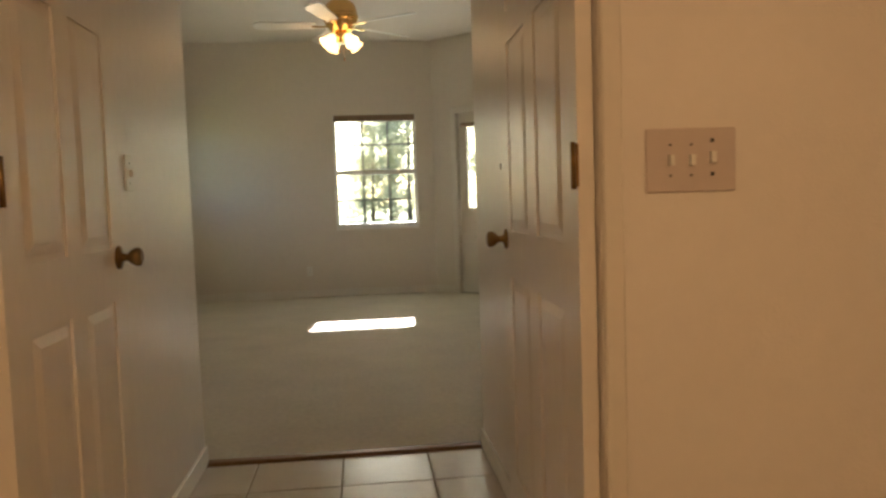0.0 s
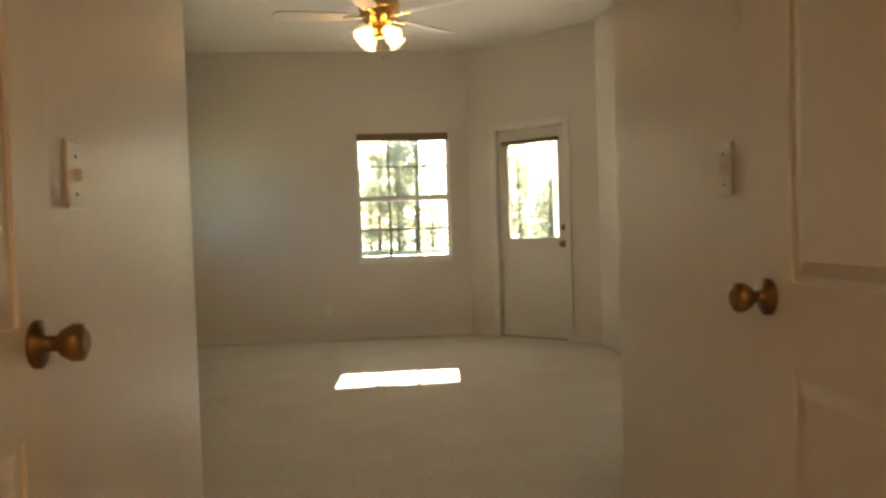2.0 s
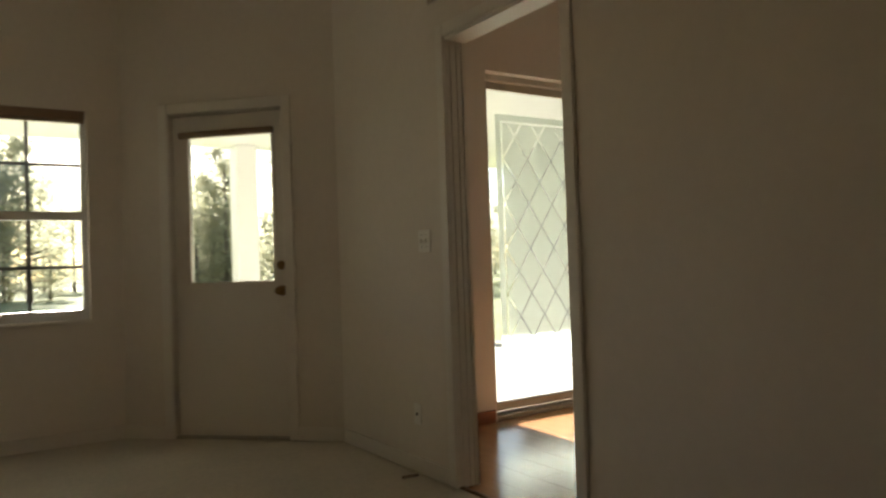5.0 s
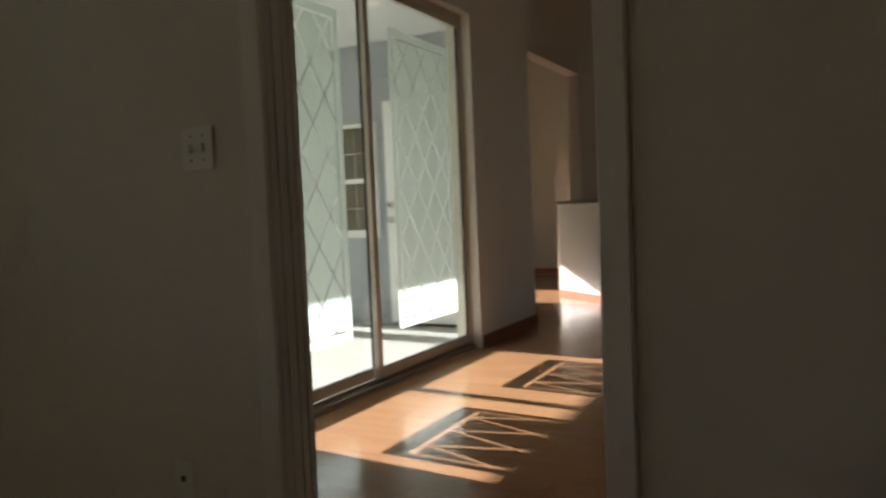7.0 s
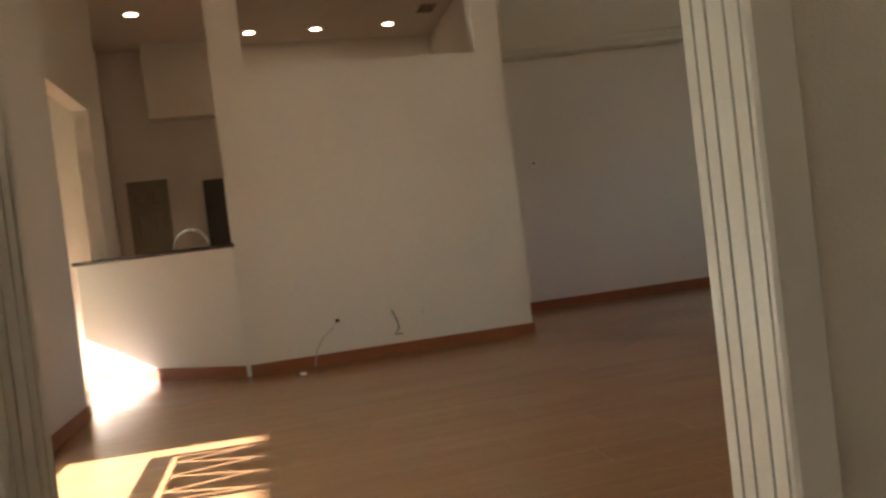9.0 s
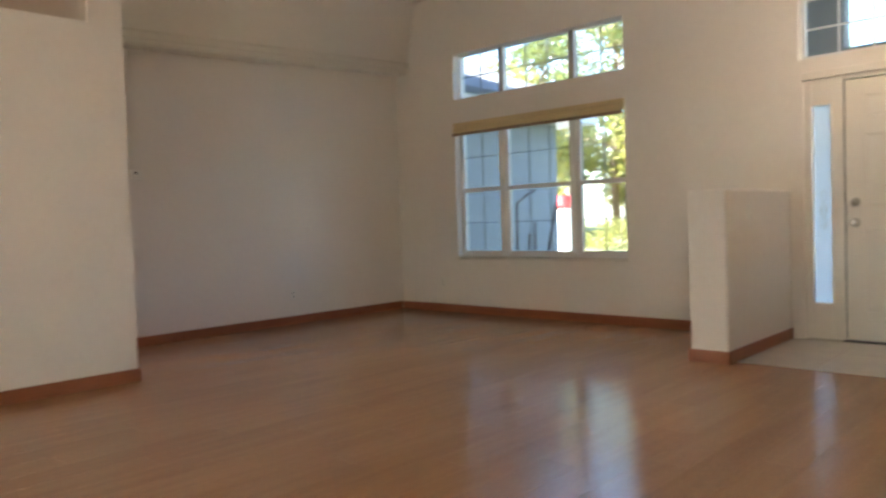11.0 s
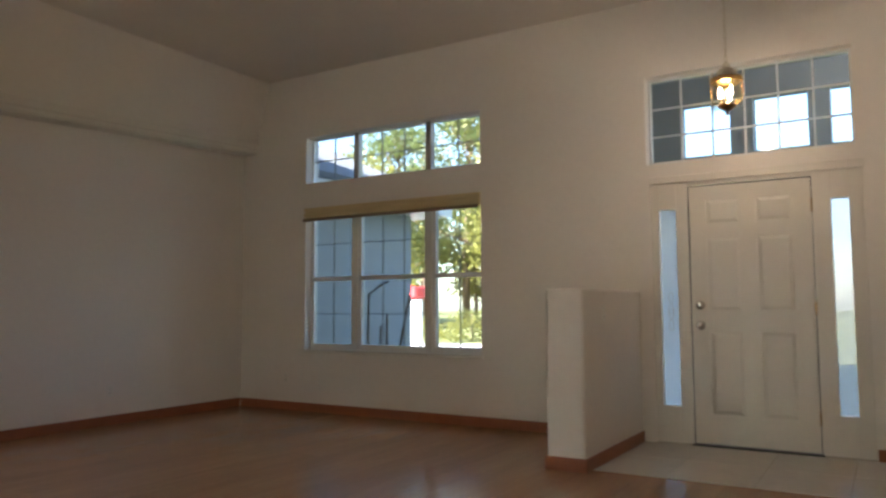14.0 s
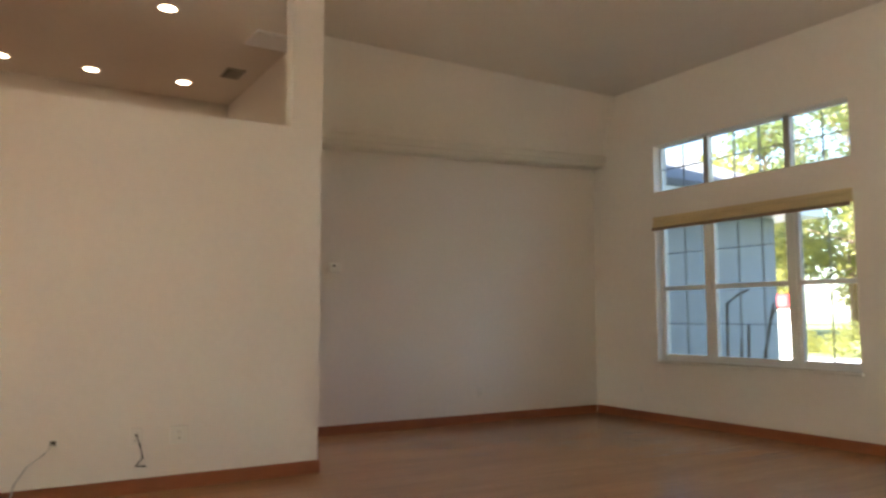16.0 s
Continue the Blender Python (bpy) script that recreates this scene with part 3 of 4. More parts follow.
# sliding glass doors with frosted lattice film
slider = root("sliding_door", pose(3.27, YG, 0), "two-panel sliding glass door with frosted lattice film", "door", kind="structure")
part("frame", boxes((0, 0.03, -0.03, 0.09, 0, 2.44), (2.385, 2.40, -0.03, 0.09, 0, 2.44), (0.03, 2.385, -0.03, 0.09, 2.40, 2.44)), ALMOND, slider)
part("track", bevel(boxes((0.03, 2.385, -0.06, 0.09, 0.0, 0.03), (0.03, 2.385, 0.005, 0.015, 0.03, 0.045)), 0.003), ALU, slider)
for a, b, y, e in ((0.03, 1.215, 0.02, 0.05), (1.135, 2.385, -0.02, 0.022)):
    p = part("panel", boxes((a, a + 0.05, y, y + 0.03, 0.045, 2.40), (b - e, b, y, y + 0.03, 0.045, 2.40), (a + 0.05, b - e, y, y + 0.03, 0.045, 0.10), (a + 0.05, b - e, y, y + 0.03, 2.345, 2.40)), ALMOND, slider)
    part("gasket", boxes((a + 0.05, a + 0.058, y + 0.008, y + 0.022, 0.10, 2.345), (b - e - 0.012, b - e, y + 0.008, y + 0.022, 0.10, 2.345), (a + 0.058, b - e - 0.012, y + 0.008, y + 0.022, 0.10, 0.108)), DARK, p)
    part("pane", boxes((a + 0.05, b - e, y + 0.012, y + 0.018, 0.10, 2.345)), GLASS, p).visible_shadow = False


def clipped(poly, x0, x1, z0, z1):
    """The part of a convex polygon inside a rectangle."""
    for k, lim, s in ((0, x0, 1), (0, x1, -1), (1, z0, 1), (1, z1, -1)):
        out = []
        for i, p in enumerate(poly):
            q = poly[(i + 1) % len(poly)]
            dp, dq = s * (p[k] - lim), s * (q[k] - lim)
            if dp >= 0:
                out.append(p)
            if dp * dq < 0:
                f = dp / (dp - dq)
                out.append((p[0] + f * (q[0] - p[0]), p[1] + f * (q[1] - p[1])))
        poly = out
        if len(poly) < 3:
            return []
    return poly


def lattice_film(x0, x1, z0, z1, y):
    film = root("frosted_film", pose(0, y, 0), "frosted window film with clear diamond lattice lines", "window film", "films on the sliding doors")
    b, gap, W, H = 0.05, 0.006, 0.23, 0.33
    for n, d in (("border", (x0, x0 + b, z0, z1)), ("border", (x1 - b, x1, z0, z1)), ("border", (x0 + b, x1 - b, z0, z0 + b)), ("border", (x0 + b, x1 - b, z1 - b, z1))):
        part(n, boxes((d[0], d[1], 0, 0.001, d[2], d[3])), FROST, film)
    cx0, cx1, cz0, cz1 = x0 + b + 2 * gap, x1 - b - 2 * gap, z0 + b + 2 * gap, z1 - b - 2 * gap
    for i in range(-1, int(2 * (x1 - x0) / W) + 3):
        for j in range(-1, int(2 * (z1 - z0) / H) + 3):
            if (i + j) % 2:
                continue
            cx, cz, k = cx0 + i * W / 2, cz0 + j * H / 2, 1 - 2.4 * gap / W
            poly = clipped([(cx - W / 2 * k, cz), (cx, cz - H / 2 * k), (cx + W / 2 * k, cz), (cx, cz + H / 2 * k)], cx0, cx1, cz0, cz1)
            if poly:
                part("diamond", prism(bmesh.new(), poly, "y", 0, 0.001), FROST, film)
    return film


lattice_film(3.45, 4.24, 0.31, 2.18, YG + 0.045)
lattice_film(4.69, 5.49, 0.30, 2.17, YG - 0.004)

# nook door beside the lanai
nd = root("door_2", pose(6.66, 5.56, 0, 0, 0, 90), "closed white exterior door with nickel knobs", "door", kind="structure")
part("leaf", panel_bm(0.86, 2.06, 0.04, six_panels(0.86, 2.06)), VINYL, nd)
for z in (0.96, 1.1):
    part("knob", lathe(bmesh.new(), [(0.03, 0), (0.03, 0.01), (0.015, 0.02), (0.026, 0.05), (0.015, 0.06)], 14, Matrix.Translation((0.80, 0.04, z)) @ pose(0, 0, 0, -90)), CHROME, nd)

# entry: door, sidelights, transom
fd = root("door_3", pose(4.01, YF, 0.02, 0, 0, 180), "closed white six-panel front door with nickel locks", "door", kind="structure")
leaf = panel_bm(0.885, 2.03, 0.045, six_panels(0.885, 2.03))
leaf.transform(Matrix.Translation((0, 0.03, 0)))
part("leaf", leaf, TRIM, fd)
for z in (0.92, 1.08):
    part("lock", lathe(bmesh.new(), [(0.034, 0), (0.034, 0.008), (0.014, 0.014), (0.013, 0.03), (0.026, 0.04), (0.024, 0.06), (0.010, 0.064)], 20, Matrix.Translation((0.068, 0.03, z)) @ pose(0, 0, 0, 90)), CHROME, fd)
for z in (0.25, 1.05, 1.82):
    part("hinge", boxes((0.882, 0.897, 0.012, 0.034, z - 0.05, z + 0.05)), BRASS, fd)
part("threshold", bevel(boxes((-0.02, 0.905, -0.01, 0.12, -0.02, -0.004)), 0.003), DARK, fd)
part("weatherstrip", boxes((-0.008, -0.001, 0.028, 0.05, 0, 2.03), (0.886, 0.893, 0.028, 0.05, 0, 2.03), (-0.008, 0.893, 0.028, 0.05, 2.031, 2.037)), DARK, fd)
surround = root("entry_surround", pose(0, YF, 0), "white painted entry frame with narrow sidelights", "door frame", kind="structure")
for x0, x1, g0, g1 in ((2.777, 3.117, 2.876, 2.995), (4.018, 4.306, 4.109, 4.246)):
    s = part("sidelight", bevel(boxes((x0, g0, -0.09, -0.012, 0.0, 2.10), (g1, x1, -0.09, -0.012, 0.0, 2.10), (g0, g1, -0.09, -0.012, 0.0, 0.30), (g0, g1, -0.09, -0.012, 1.88, 2.10)), 0.003), TRIM, surround)
    part("pane", boxes((g0, g1, -0.06, -0.054, 0.30, 1.88)), OBSCURE, s, "obscure textured glass")
    part("bead", bevel(boxes((g0 - 0.012, g0, -0.014, -0.004, 0.29, 1.89), (g1, g1 + 0.012, -0.014, -0.004, 0.29, 1.89), (g0, g1, -0.014, -0.004, 0.288, 0.30), (g0, g1, -0.014, -0.004, 1.88, 1.892)), 0.002), TRIM, s)
orn = bmesh.new()
for rx, rz, cz in ((0.022, 0.06, 1.05), (0.014, 0.03, 1.05), (0.018, 0.045, 1.16), (0.018, 0.045, 0.94)):
    tube(orn, [(4.178 + rx * math.cos(a), -0.05, cz + rz * math.sin(a)) for a in [k * math.pi / 8 for k in range(17)]], 0.003, 5)
part("ornament", orn, ALU, surround, "leaded ornament on the sidelight glass")
part("head", boxes((3.117, 4.018, -0.09, -0.014, 2.06, 2.10)), TRIM, surround)
part("foot", boxes((2.777, 3.117, -0.09, 0.004, 0.0, 0.014), (4.018, 4.306, -0.09, 0.004, 0.0, 0.014)), ALU, surround)
part("head_casing", bevel(boxes((2.767, 4.316, -0.005, 0.012, 2.09, 2.15)), 0.004), TRIM, surround)
window("window_7", pose(4.337, YF, 0, 0, 0, 180), 1.52, 2.257, 3.006, "transom window with white grilles over the entry", cols=6, rows=3, rail=False, depth=0.10, sill=False, mun=VINYL, mw=0.007, f=0.02)

# ---- things: bedroom ----
fan = root("ceiling_fan", pose(0.12, 3.2, 2.31), "brass ceiling fan with lit tulip glass shades", "ceiling fan")
part("downrod", lathe(bmesh.new(), [(0.012, 0.42), (0.012, 0.77)], 12), BRASS, fan)
part("canopy", lathe(bmesh.new(), [(0.025, 0.70), (0.06, 0.73), (0.07, 0.77)], 20), VINYL, fan)
part("motor", lathe(bmesh.new(), [(0.06, 0.17), (0.09, 0.19), (0.125, 0.24), (0.13, 0.33), (0.11, 0.39), (0.04, 0.44)], 28), BRASSY, fan, "brass fan motor housing")
part("motor_band", lathe(bmesh.new(), [(0.131, 0.26), (0.137, 0.27), (0.137, 0.30), (0.131, 0.31)], 28), BRASSY, fan)
part("light_kit", lathe(bmesh.new(), [(0.03, 0.09), (0.05, 0.105), (0.055, 0.15), (0.045, 0.18)], 20), BRASSY, fan)
for k in range(5):
    m = pose(0, 0, 0.225, 0, 0, 72 * k + 37)
    b = bmesh.new()
    pts = [(0.20, -0.045), (0.60, -0.068), (0.66, -0.05), (0.68, 0), (0.66, 0.05), (0.60, 0.068), (0.20, 0.045)]
    prism(b, pts, "z", -0.004, 0.004)
    b.transform(m @ pose(0, 0, 0, 12))
    blade = part("blade", b, VINYL, fan, "white fan blade")
    b = boxes((0.11, 0.23, -0.015, 0.015, -0.012, -0.006))
    b.transform(m)
    part("bracket", b, BRASSY, blade)
for k in range(4):
    m = pose(0, 0, 0.15, 0, 0, 90 * k + 35) @ Matrix.Translation((0.055, 0, 0)) @ pose(0, 0, 0, 0, 132)
    arm = part("arm", lathe(bmesh.new(), [(0.010, -0.03), (0.010, 0.02), (0.02, 0.03)], 12, m), BRASSY, fan)
    part("shade", lathe(bmesh.new(), [(0.022, 0.02), (0.036, 0.042), (0.043, 0.075), (0.050, 0.105), (0.060, 0.122)], 20, m), LAMPGLASS, arm, "glowing frosted tulip glass")
for x, z in ((0.015, -0.02), (-0.02, 0.04)):
    c = part("pull_chain", tube(bmesh.new(), [(x, 0, 0.10), (x * 1.1, 0, z)], 0.0015, 6), BRASSY, fan)
    part("pull_knob", lathe(bmesh.new(), [(0.003, z - 0.03), (0.009, z - 0.02), (0.007, z - 0.005), (0.003, z)], 10, Matrix.Translation((x * 1.1, 0, 0))), BRASS, c)
for k in range(4):
    a = radians(90 * k + 35)
    lamp("fan_light", 0.12 + 0.22 * math.cos(a), 3.2 + 0.22 * math.sin(a), 2.31 + 0.03, FANW, WARM, 0.05)


def plate(name, m, w, h, slots, label, category, mat=WHITE):
    """A cover plate: local x along the wall, y into the wall; slots of (x, z, width, height, depth)."""
    p = root(name, m, label, category)
    part("cover", bevel(boxes((-w / 2, w / 2, -0.007, 0, -h / 2, h / 2)), 0.003), mat, p)
    for x, z, sw, sh, sd, dark in slots:
        part("slot" if dark else "toggle", boxes((x - sw / 2, x + sw / 2, -0.007 - sd, -0.0065, z - sh / 2, z + sh / 2)), SLOT if dark else WHITE, p)
    return p


TOG = [(0.0, 0.0, 0.010, 0.022, 0.012, False), (0, 0.032, 0.005, 0.005, 0.001, True), (0, -0.032, 0.005, 0.005, 0.001, True)]


def gang(n):
    return [(x + (k - (n - 1) / 2) * 0.046, z, a, b, c, d) for k in range(n) for x, z, a, b, c, d in TOG]


OUT = [(x, z, 0.003, 0.012, 0.0008, True) for z in (0.02, -0.02) for x in (-0.007, 0.007)]
plate("light_switch", pose(0.915, -1.26, 1.215), 0.198, 0.134, gang(3)[:6] + [(0.046, z, 0.008, 0.008, 0.001, True) for z in (0.04, -0.03)] + [(0.046, 0.005, 0.012, 0.024, 0.01, False)], "pinkish-white three-gang switch plate on the hall wall", "switch", PLATE)
plate("light_switch", pose(0.745, -0.11, 1.26, 0, 0, -90), 0.07, 0.116, gang(1), "white switch plate on the passage wall", "switch")
plate("light_switch", pose(-0.516, -0.29, 1.265, 0, 0, 90), 0.07, 0.116, gang(1), "white switch plate on the passage wall", "switch")
plate("light_switch", pose(XR, 4.235, 1.225, 0, 0, -90), 0.116, 0.116, gang(2), "white two-gang switch plate on the bedroom wall", "switch")
plate("wall_outlet", pose(-0.44, YB, 0.32), 0.07, 0.114, OUT, "white wall outlet above the baseboard", "outlet")
plate("wall_outlet", pose(XR, 4.36, 0.31, 0, 0, -90), 0.07, 0.114, [(0, 0, 0.014, 0.014, 0.004, True)], "white cable outlet above the baseboard", "outlet")
thing("cable_stub", tube(bmesh.new(), [(2.17, 4.30, 0.008), (2.12, 4.30, 0.012), (2.08, 4.31, 0.008)], 0.007, 8), WOODSTRIP, "short brown cable end lying on carpet", "cable")

# ---- things: living, dining, kitchen ----
plate("light_switch", pose(XP, 3.79, 1.2, 0, 0, -90), 0.162, 0.116, gang(3), "white three-gang switch plate on the partition", "switch")
plate("wall_outlet", pose(XP, 2.56, 0.34, 0, 0, -90), 0.116, 0.116, OUT, "white wall outlet on the partition", "outlet")
plate("wall_outlet", pose(XP, 2.82, 0.345, 0, 0, -90), 0.07, 0.114, OUT, "white wall outlet with a cord plugged in", "outlet")
plate("wall_outlet", pose(XP, 3.28, 0.345, 0, 0, -90), 0.05, 0.05, [(0, 0, 0.03, 0.03, 0.004, True)], "dark cable hole in the partition", "outlet")
thing("cable", tube(bmesh.new(), [(XP - 0.01, 2.82, 0.36), (XP - 0.04, 2.80, 0.30), (XP - 0.03, 2.78, 0.22), (XP - 0.025, 2.82, 0.17), (XP - 0.025, 2.76, 0.165)], 0.006, 8), SLOT, "dark cord hanging from a wall outlet", "cable")
thing("cable", tube(bmesh.new(), [(XP - 0.01, 3.28, 0.34), (XP - 0.05, 3.33, 0.29), (XP - 0.04, 3.41, 0.23), (XP - 0.05, 3.47, 0.14), (XP - 0.06, 3.50, 0.01)], 0.005, 8), GREYMUNTIN, "grey cable hanging from the partition wall", "cable")
plate("wall_outlet", pose(XD, -0.80, 0.32, 0, 0, -90), 0.07, 0.114, OUT, "white wall outlet on the dining wall", "outlet")
plate("wall_outlet", pose(8.31, YF, 0.34, 0, 0, 180), 0.07, 0.114, OUT, "white wall outlet below the front window", "outlet")
plate("light_switch", pose(4.415, -1.52, 1.05, 0, 0, -90), 0.07, 0.116, gang(1), "white switch plate on the half wall", "switch")
th = root("thermostat", pose(XD, 0.87, 1.56, 0, 0, -90), "small white thermostat on the dining wall", "thermostat")
part("case", bevel(boxes((-0.06, 0.06, -0.028, 0, -0.045, 0.045)), 0.006), WHITE, th)
part("display", boxes((-0.025, 0.0, -0.030, -0.027, 0.012, 0.03)), SLOT, th)

thing("paper_scrap", bevel(boxes((7.18, 7.25, 3.58, 3.63, 0.0, 0.012)), 0.004), WHITE, "small white scrap lying on the laminate floor", "scrap")

# angled breakfast bar
d = Vector((8.72 - 7.56, 5.46 - 4.03, 0))
BAR = Matrix.Translation((7.52, 4.03, 0)) @ Matrix.Rotation(math.atan2(d.y, d.x), 4, "Z")
L = d.length
bar = root("breakfast_bar", BAR, "white angled breakfast bar with a dark counter top", "bar counter")
part("wall", boxes((0.0, L, -0.14, 0.0, 0, 1.04)), TRIM, bar)
part("base_strip", bevel(boxes((0.0, L, 0.0, 0.016, 0, 0.09)), 0.004), BASEB, bar)
part("counter", bevel(boxes((-0.02, L + 0.01, -0.34, 0.035, 1.04, 1.075)), 0.006), COUNTER, bar, "dark stone counter top")
part("lower_cabinet", boxes((0.1, 1.25, -0.75, -0.14, 0, 0.90)), TRIM, bar)
thing("faucet", tube(bmesh.new(), [BAR @ Vector(p) for p in [(1.08, -0.45, 0.90), (1.08, -0.45, 1.08)] + [(0.87 + 0.21 * math.cos(a), -0.45, 1.10 + 0.15 * math.sin(a)) for a in [k * math.pi / 10 for k in range(11)]]], 0.013, 10), CHROME, "chrome gooseneck kitchen faucet behind the bar", "faucet")
kd = root("pantry_door", pose(11.3, 4.905, 0, 0, 0, 90), "dark grey-green pantry door in the kitchen", "door")
part("leaf", panel_bm(0.48, 2.03, 0.03, six_panels(0.48, 2.03)), material("dark_door_paint", (0.30, 0.28, 0.22), 0.5), kd)
fr = root("refrigerator", pose(10.62, 3.58, 0), "dark refrigerator against the kitchen wall", "refrigerator")
part("body", bevel(boxes((0, 0.66, 0, 0.85, 0.02, 1.91)), 0.012), DARK, fr)
part("handle", bevel(boxes((-0.03, -0.002, 0.38, 0.41, 0.6, 1.6)), 0.006), CHROME, fr)

for x, y in ((8.74, 2.5), (10.74, 2.87), (10.68, 1.96), (10.75, 3.68), (9.85, 4.88)):
    c = root("recessed_light", pose(x, y, ZC), "lit recessed ceiling downlight", "ceiling light", "kitchen downlights")
    part("trim_ring", lathe(bmesh.new(), [(0.095, -0.006), (0.098, 0.0), (0.07, 0.001)], 24), VINYL, c)
    part("lens", lathe(bmesh.new(), [(0.070, -0.007), (0.068, -0.0065)], 24), CANLIGHT, c)
    dl = new("downlight", bpy.data.lights.new("downlight", "SPOT"))
    dl.data.energy, dl.data.color, dl.data.shadow_soft_size, dl.data.spot_size, dl.data.spot_blend = CANW * 3, (1.0, 0.68, 0.4), 0.05, radians(80), 0.8
    dl.location = (x, y, ZC - 0.03)


def ceiling_vent(m, w, d, mat, label):
    v = root("ceiling_vent", m, label, "vent")
    part("frame", boxes((-w, w, -d, -d + 0.02, -0.012, 0), (-w, w, d - 0.02, d, -0.012, 0), (-w, -w + 0.02, -d + 0.02, d - 0.02, -0.012, 0), (w - 0.02, w, -d + 0.02, d - 0.02, -0.012, 0)), mat, v)
    part("backing", boxes((-w + 0.02, w - 0.02, -d + 0.02, d - 0.02, -0.003, -0.001)), SLOT, v)
    n = int((2 * d - 0.05) / 0.022)
    for k in range(n):
        y = -d + 0.03 + 0.022 * k
        part("slat", boxes((-w + 0.02, w - 0.02, y, y + (0.008 if mat == ALU else 0.018), -0.011, -0.004)), mat, v)


ceiling_vent(pose(10.11, 1.58, ZC), 0.16, 0.10, ALU, "grey louvred ceiling vent")
ceiling_vent(pose(9.0, 1.52, ZC, 0, 0, 90), 0.2, 0.2, VINYL, "white louvred return-air grille")

# entry lantern on a chain
ln = root("lantern", pose(3.54, -1.6, 2.41), "lit brass and glass entry lantern on a chain", "pendant light")
part("finial", lathe(bmesh.new(), [(0.008, 0.30), (0.024, 0.305), (0.028, 0.32), (0.012, 0.335), (0.008, 0.345)], 14), CREAM, ln)
part("crown", lathe(bmesh.new(), [(0.108, 0.225), (0.085, 0.238), (0.062, 0.262), (0.05, 0.29), (0.022, 0.302)], 18), CREAM, ln, "antique cream metal crown")
part("ring", lathe(bmesh.new(), [(0.095, 0.192), (0.107, 0.197), (0.110, 0.21), (0.107, 0.224), (0.094, 0.226)], 24), BRASSY, ln)
for k in range(8):
    a = radians(45 * k)
    part("leaf_point", lathe(bmesh.new(), [(0.002, 0.225), (0.009, 0.238), (0.006, 0.252), (0.001, 0.265)], 6, Matrix.Translation((0.108 * math.cos(a), 0.108 * math.sin(a), 0))), CREAM, ln)
part("base", lathe(bmesh.new(), [(0.004, -0.03), (0.014, -0.022), (0.010, -0.005), (0.035, 0.01), (0.058, 0.03), (0.060, 0.04), (0.03, 0.05), (0.012, 0.06)], 16), BRASS, ln, "dark brass cup under the bulbs")
part("stem", lathe(bmesh.new(), [(0.009, 0.05), (0.009, 0.225)], 8), BRASSY, ln)
for k in range(6):
    a = radians(60 * k)
    part("upright", tube(bmesh.new(), [(0.057 * math.cos(a), 0.057 * math.sin(a), 0.035), (0.10 * math.cos(a), 0.10 * math.sin(a), 0.08), (0.103 * math.cos(a), 0.103 * math.sin(a), 0.197)], 0.0032, 6), BRASSY, ln)
    part("crystal", lathe(bmesh.new(), [(0.001, -0.055), (0.011, -0.03), (0.007, -0.005), (0.001, 0.02)], 8, Matrix.Translation((0.104 * math.cos(a + 0.5), 0.104 * math.sin(a + 0.5), 0.06))), GLASS, ln)
part("glass", lathe(bmesh.new(), [(0.094, 0.03), (0.098, 0.10), (0.094, 0.192)], 24), GLASS, ln).visible_shadow = False
for k in range(3):
    a = radians(120 * k + 20)
    part("bulb", lathe(bmesh.new(), [(0.006, 0.09), (0.014, 0.115), (0.011, 0.145), (0.002, 0.17)], 10, Matrix.Translation((0.042 * math.cos(a), 0.042 * math.sin(a), 0))), BULB, ln)
for k in range(22):
    z = 0.34 + k * 0.042
    b = bmesh.new()
    tube(b, [(0.010 * math.cos(t), 0, z + 0.025 + 0.025 * math.sin(t)) for t in [i * math.pi / 5 for i in range(11)]], 0.0025, 5)
    b.transform(Matrix.Rotation(radians(90 * (k % 2)), 4, "Z"))
    part("chain_link", b, CREAM, ln)
part("canopy", lathe(bmesh.new(), [(0.01, 1.20), (0.05, 1.225), (0.06, 1.249)], 16), BRASSY, ln)
lamp("lantern_light", 3.54, -1.6, 2.53, LANW, (1.0, 0.76, 0.5), 0.03)

# hall ceiling light behind the start of the walk
hl = root("ceiling_light", pose(0.3, -3.4, 2.6), "frosted glass hall ceiling light", "ceiling light")
part("bowl", lathe(bmesh.new(), [(0.02, -0.11), (0.10, -0.09), (0.15, -0.03), (0.16, -0.01)], 24), LAMPGLASS, hl)
part("base", lathe(bmesh.new(), [(0.165, -0.012), (0.17, 0.0)], 24), BRASSY, hl)
lamp("hall_light", 0.3, -3.4, 2.35, HALLW, (1.0, 0.60, 0.28), 0.12)

# ---- outside ----
structure("lanai_floor", boxes((-3.4, 6.66, 6.515, 10.3, -0.14, -0.03), (XV, 6.66, 5.25, 6.515, -0.14, -0.03)), CONCRETE, "sunlit concrete lanai slab", "patio")
structure("lanai_ceiling", boxes((-3.4, 6.66, 6.515, 10.0, 2.62, 2.8), (XV, 6.66, 5.25, 6.515, 2.62, 2.8)), VINYL, "white lanai ceiling", "ceiling")
structure("nook_eave", boxes((6.66, 12, 7.85, 10.9, 2.7, 2.85)), VINYL, "white eave soffit beside the nook", "eave")
# added overhang, never in view, that cuts sky light into the west window
structure("west_sky_blocker", boxes((-3.1, -2.2, -5.0, 6.5, 2.62, 2.75)), VINYL, "unseen white overhang added to block sky light along the bedroom wall", "eave")
structure("roof_north", boxes((-3.4, 12, 5.3, 9.9, 3.8, 3.95)), SHINGLE, "grey shingle roof", "roof")
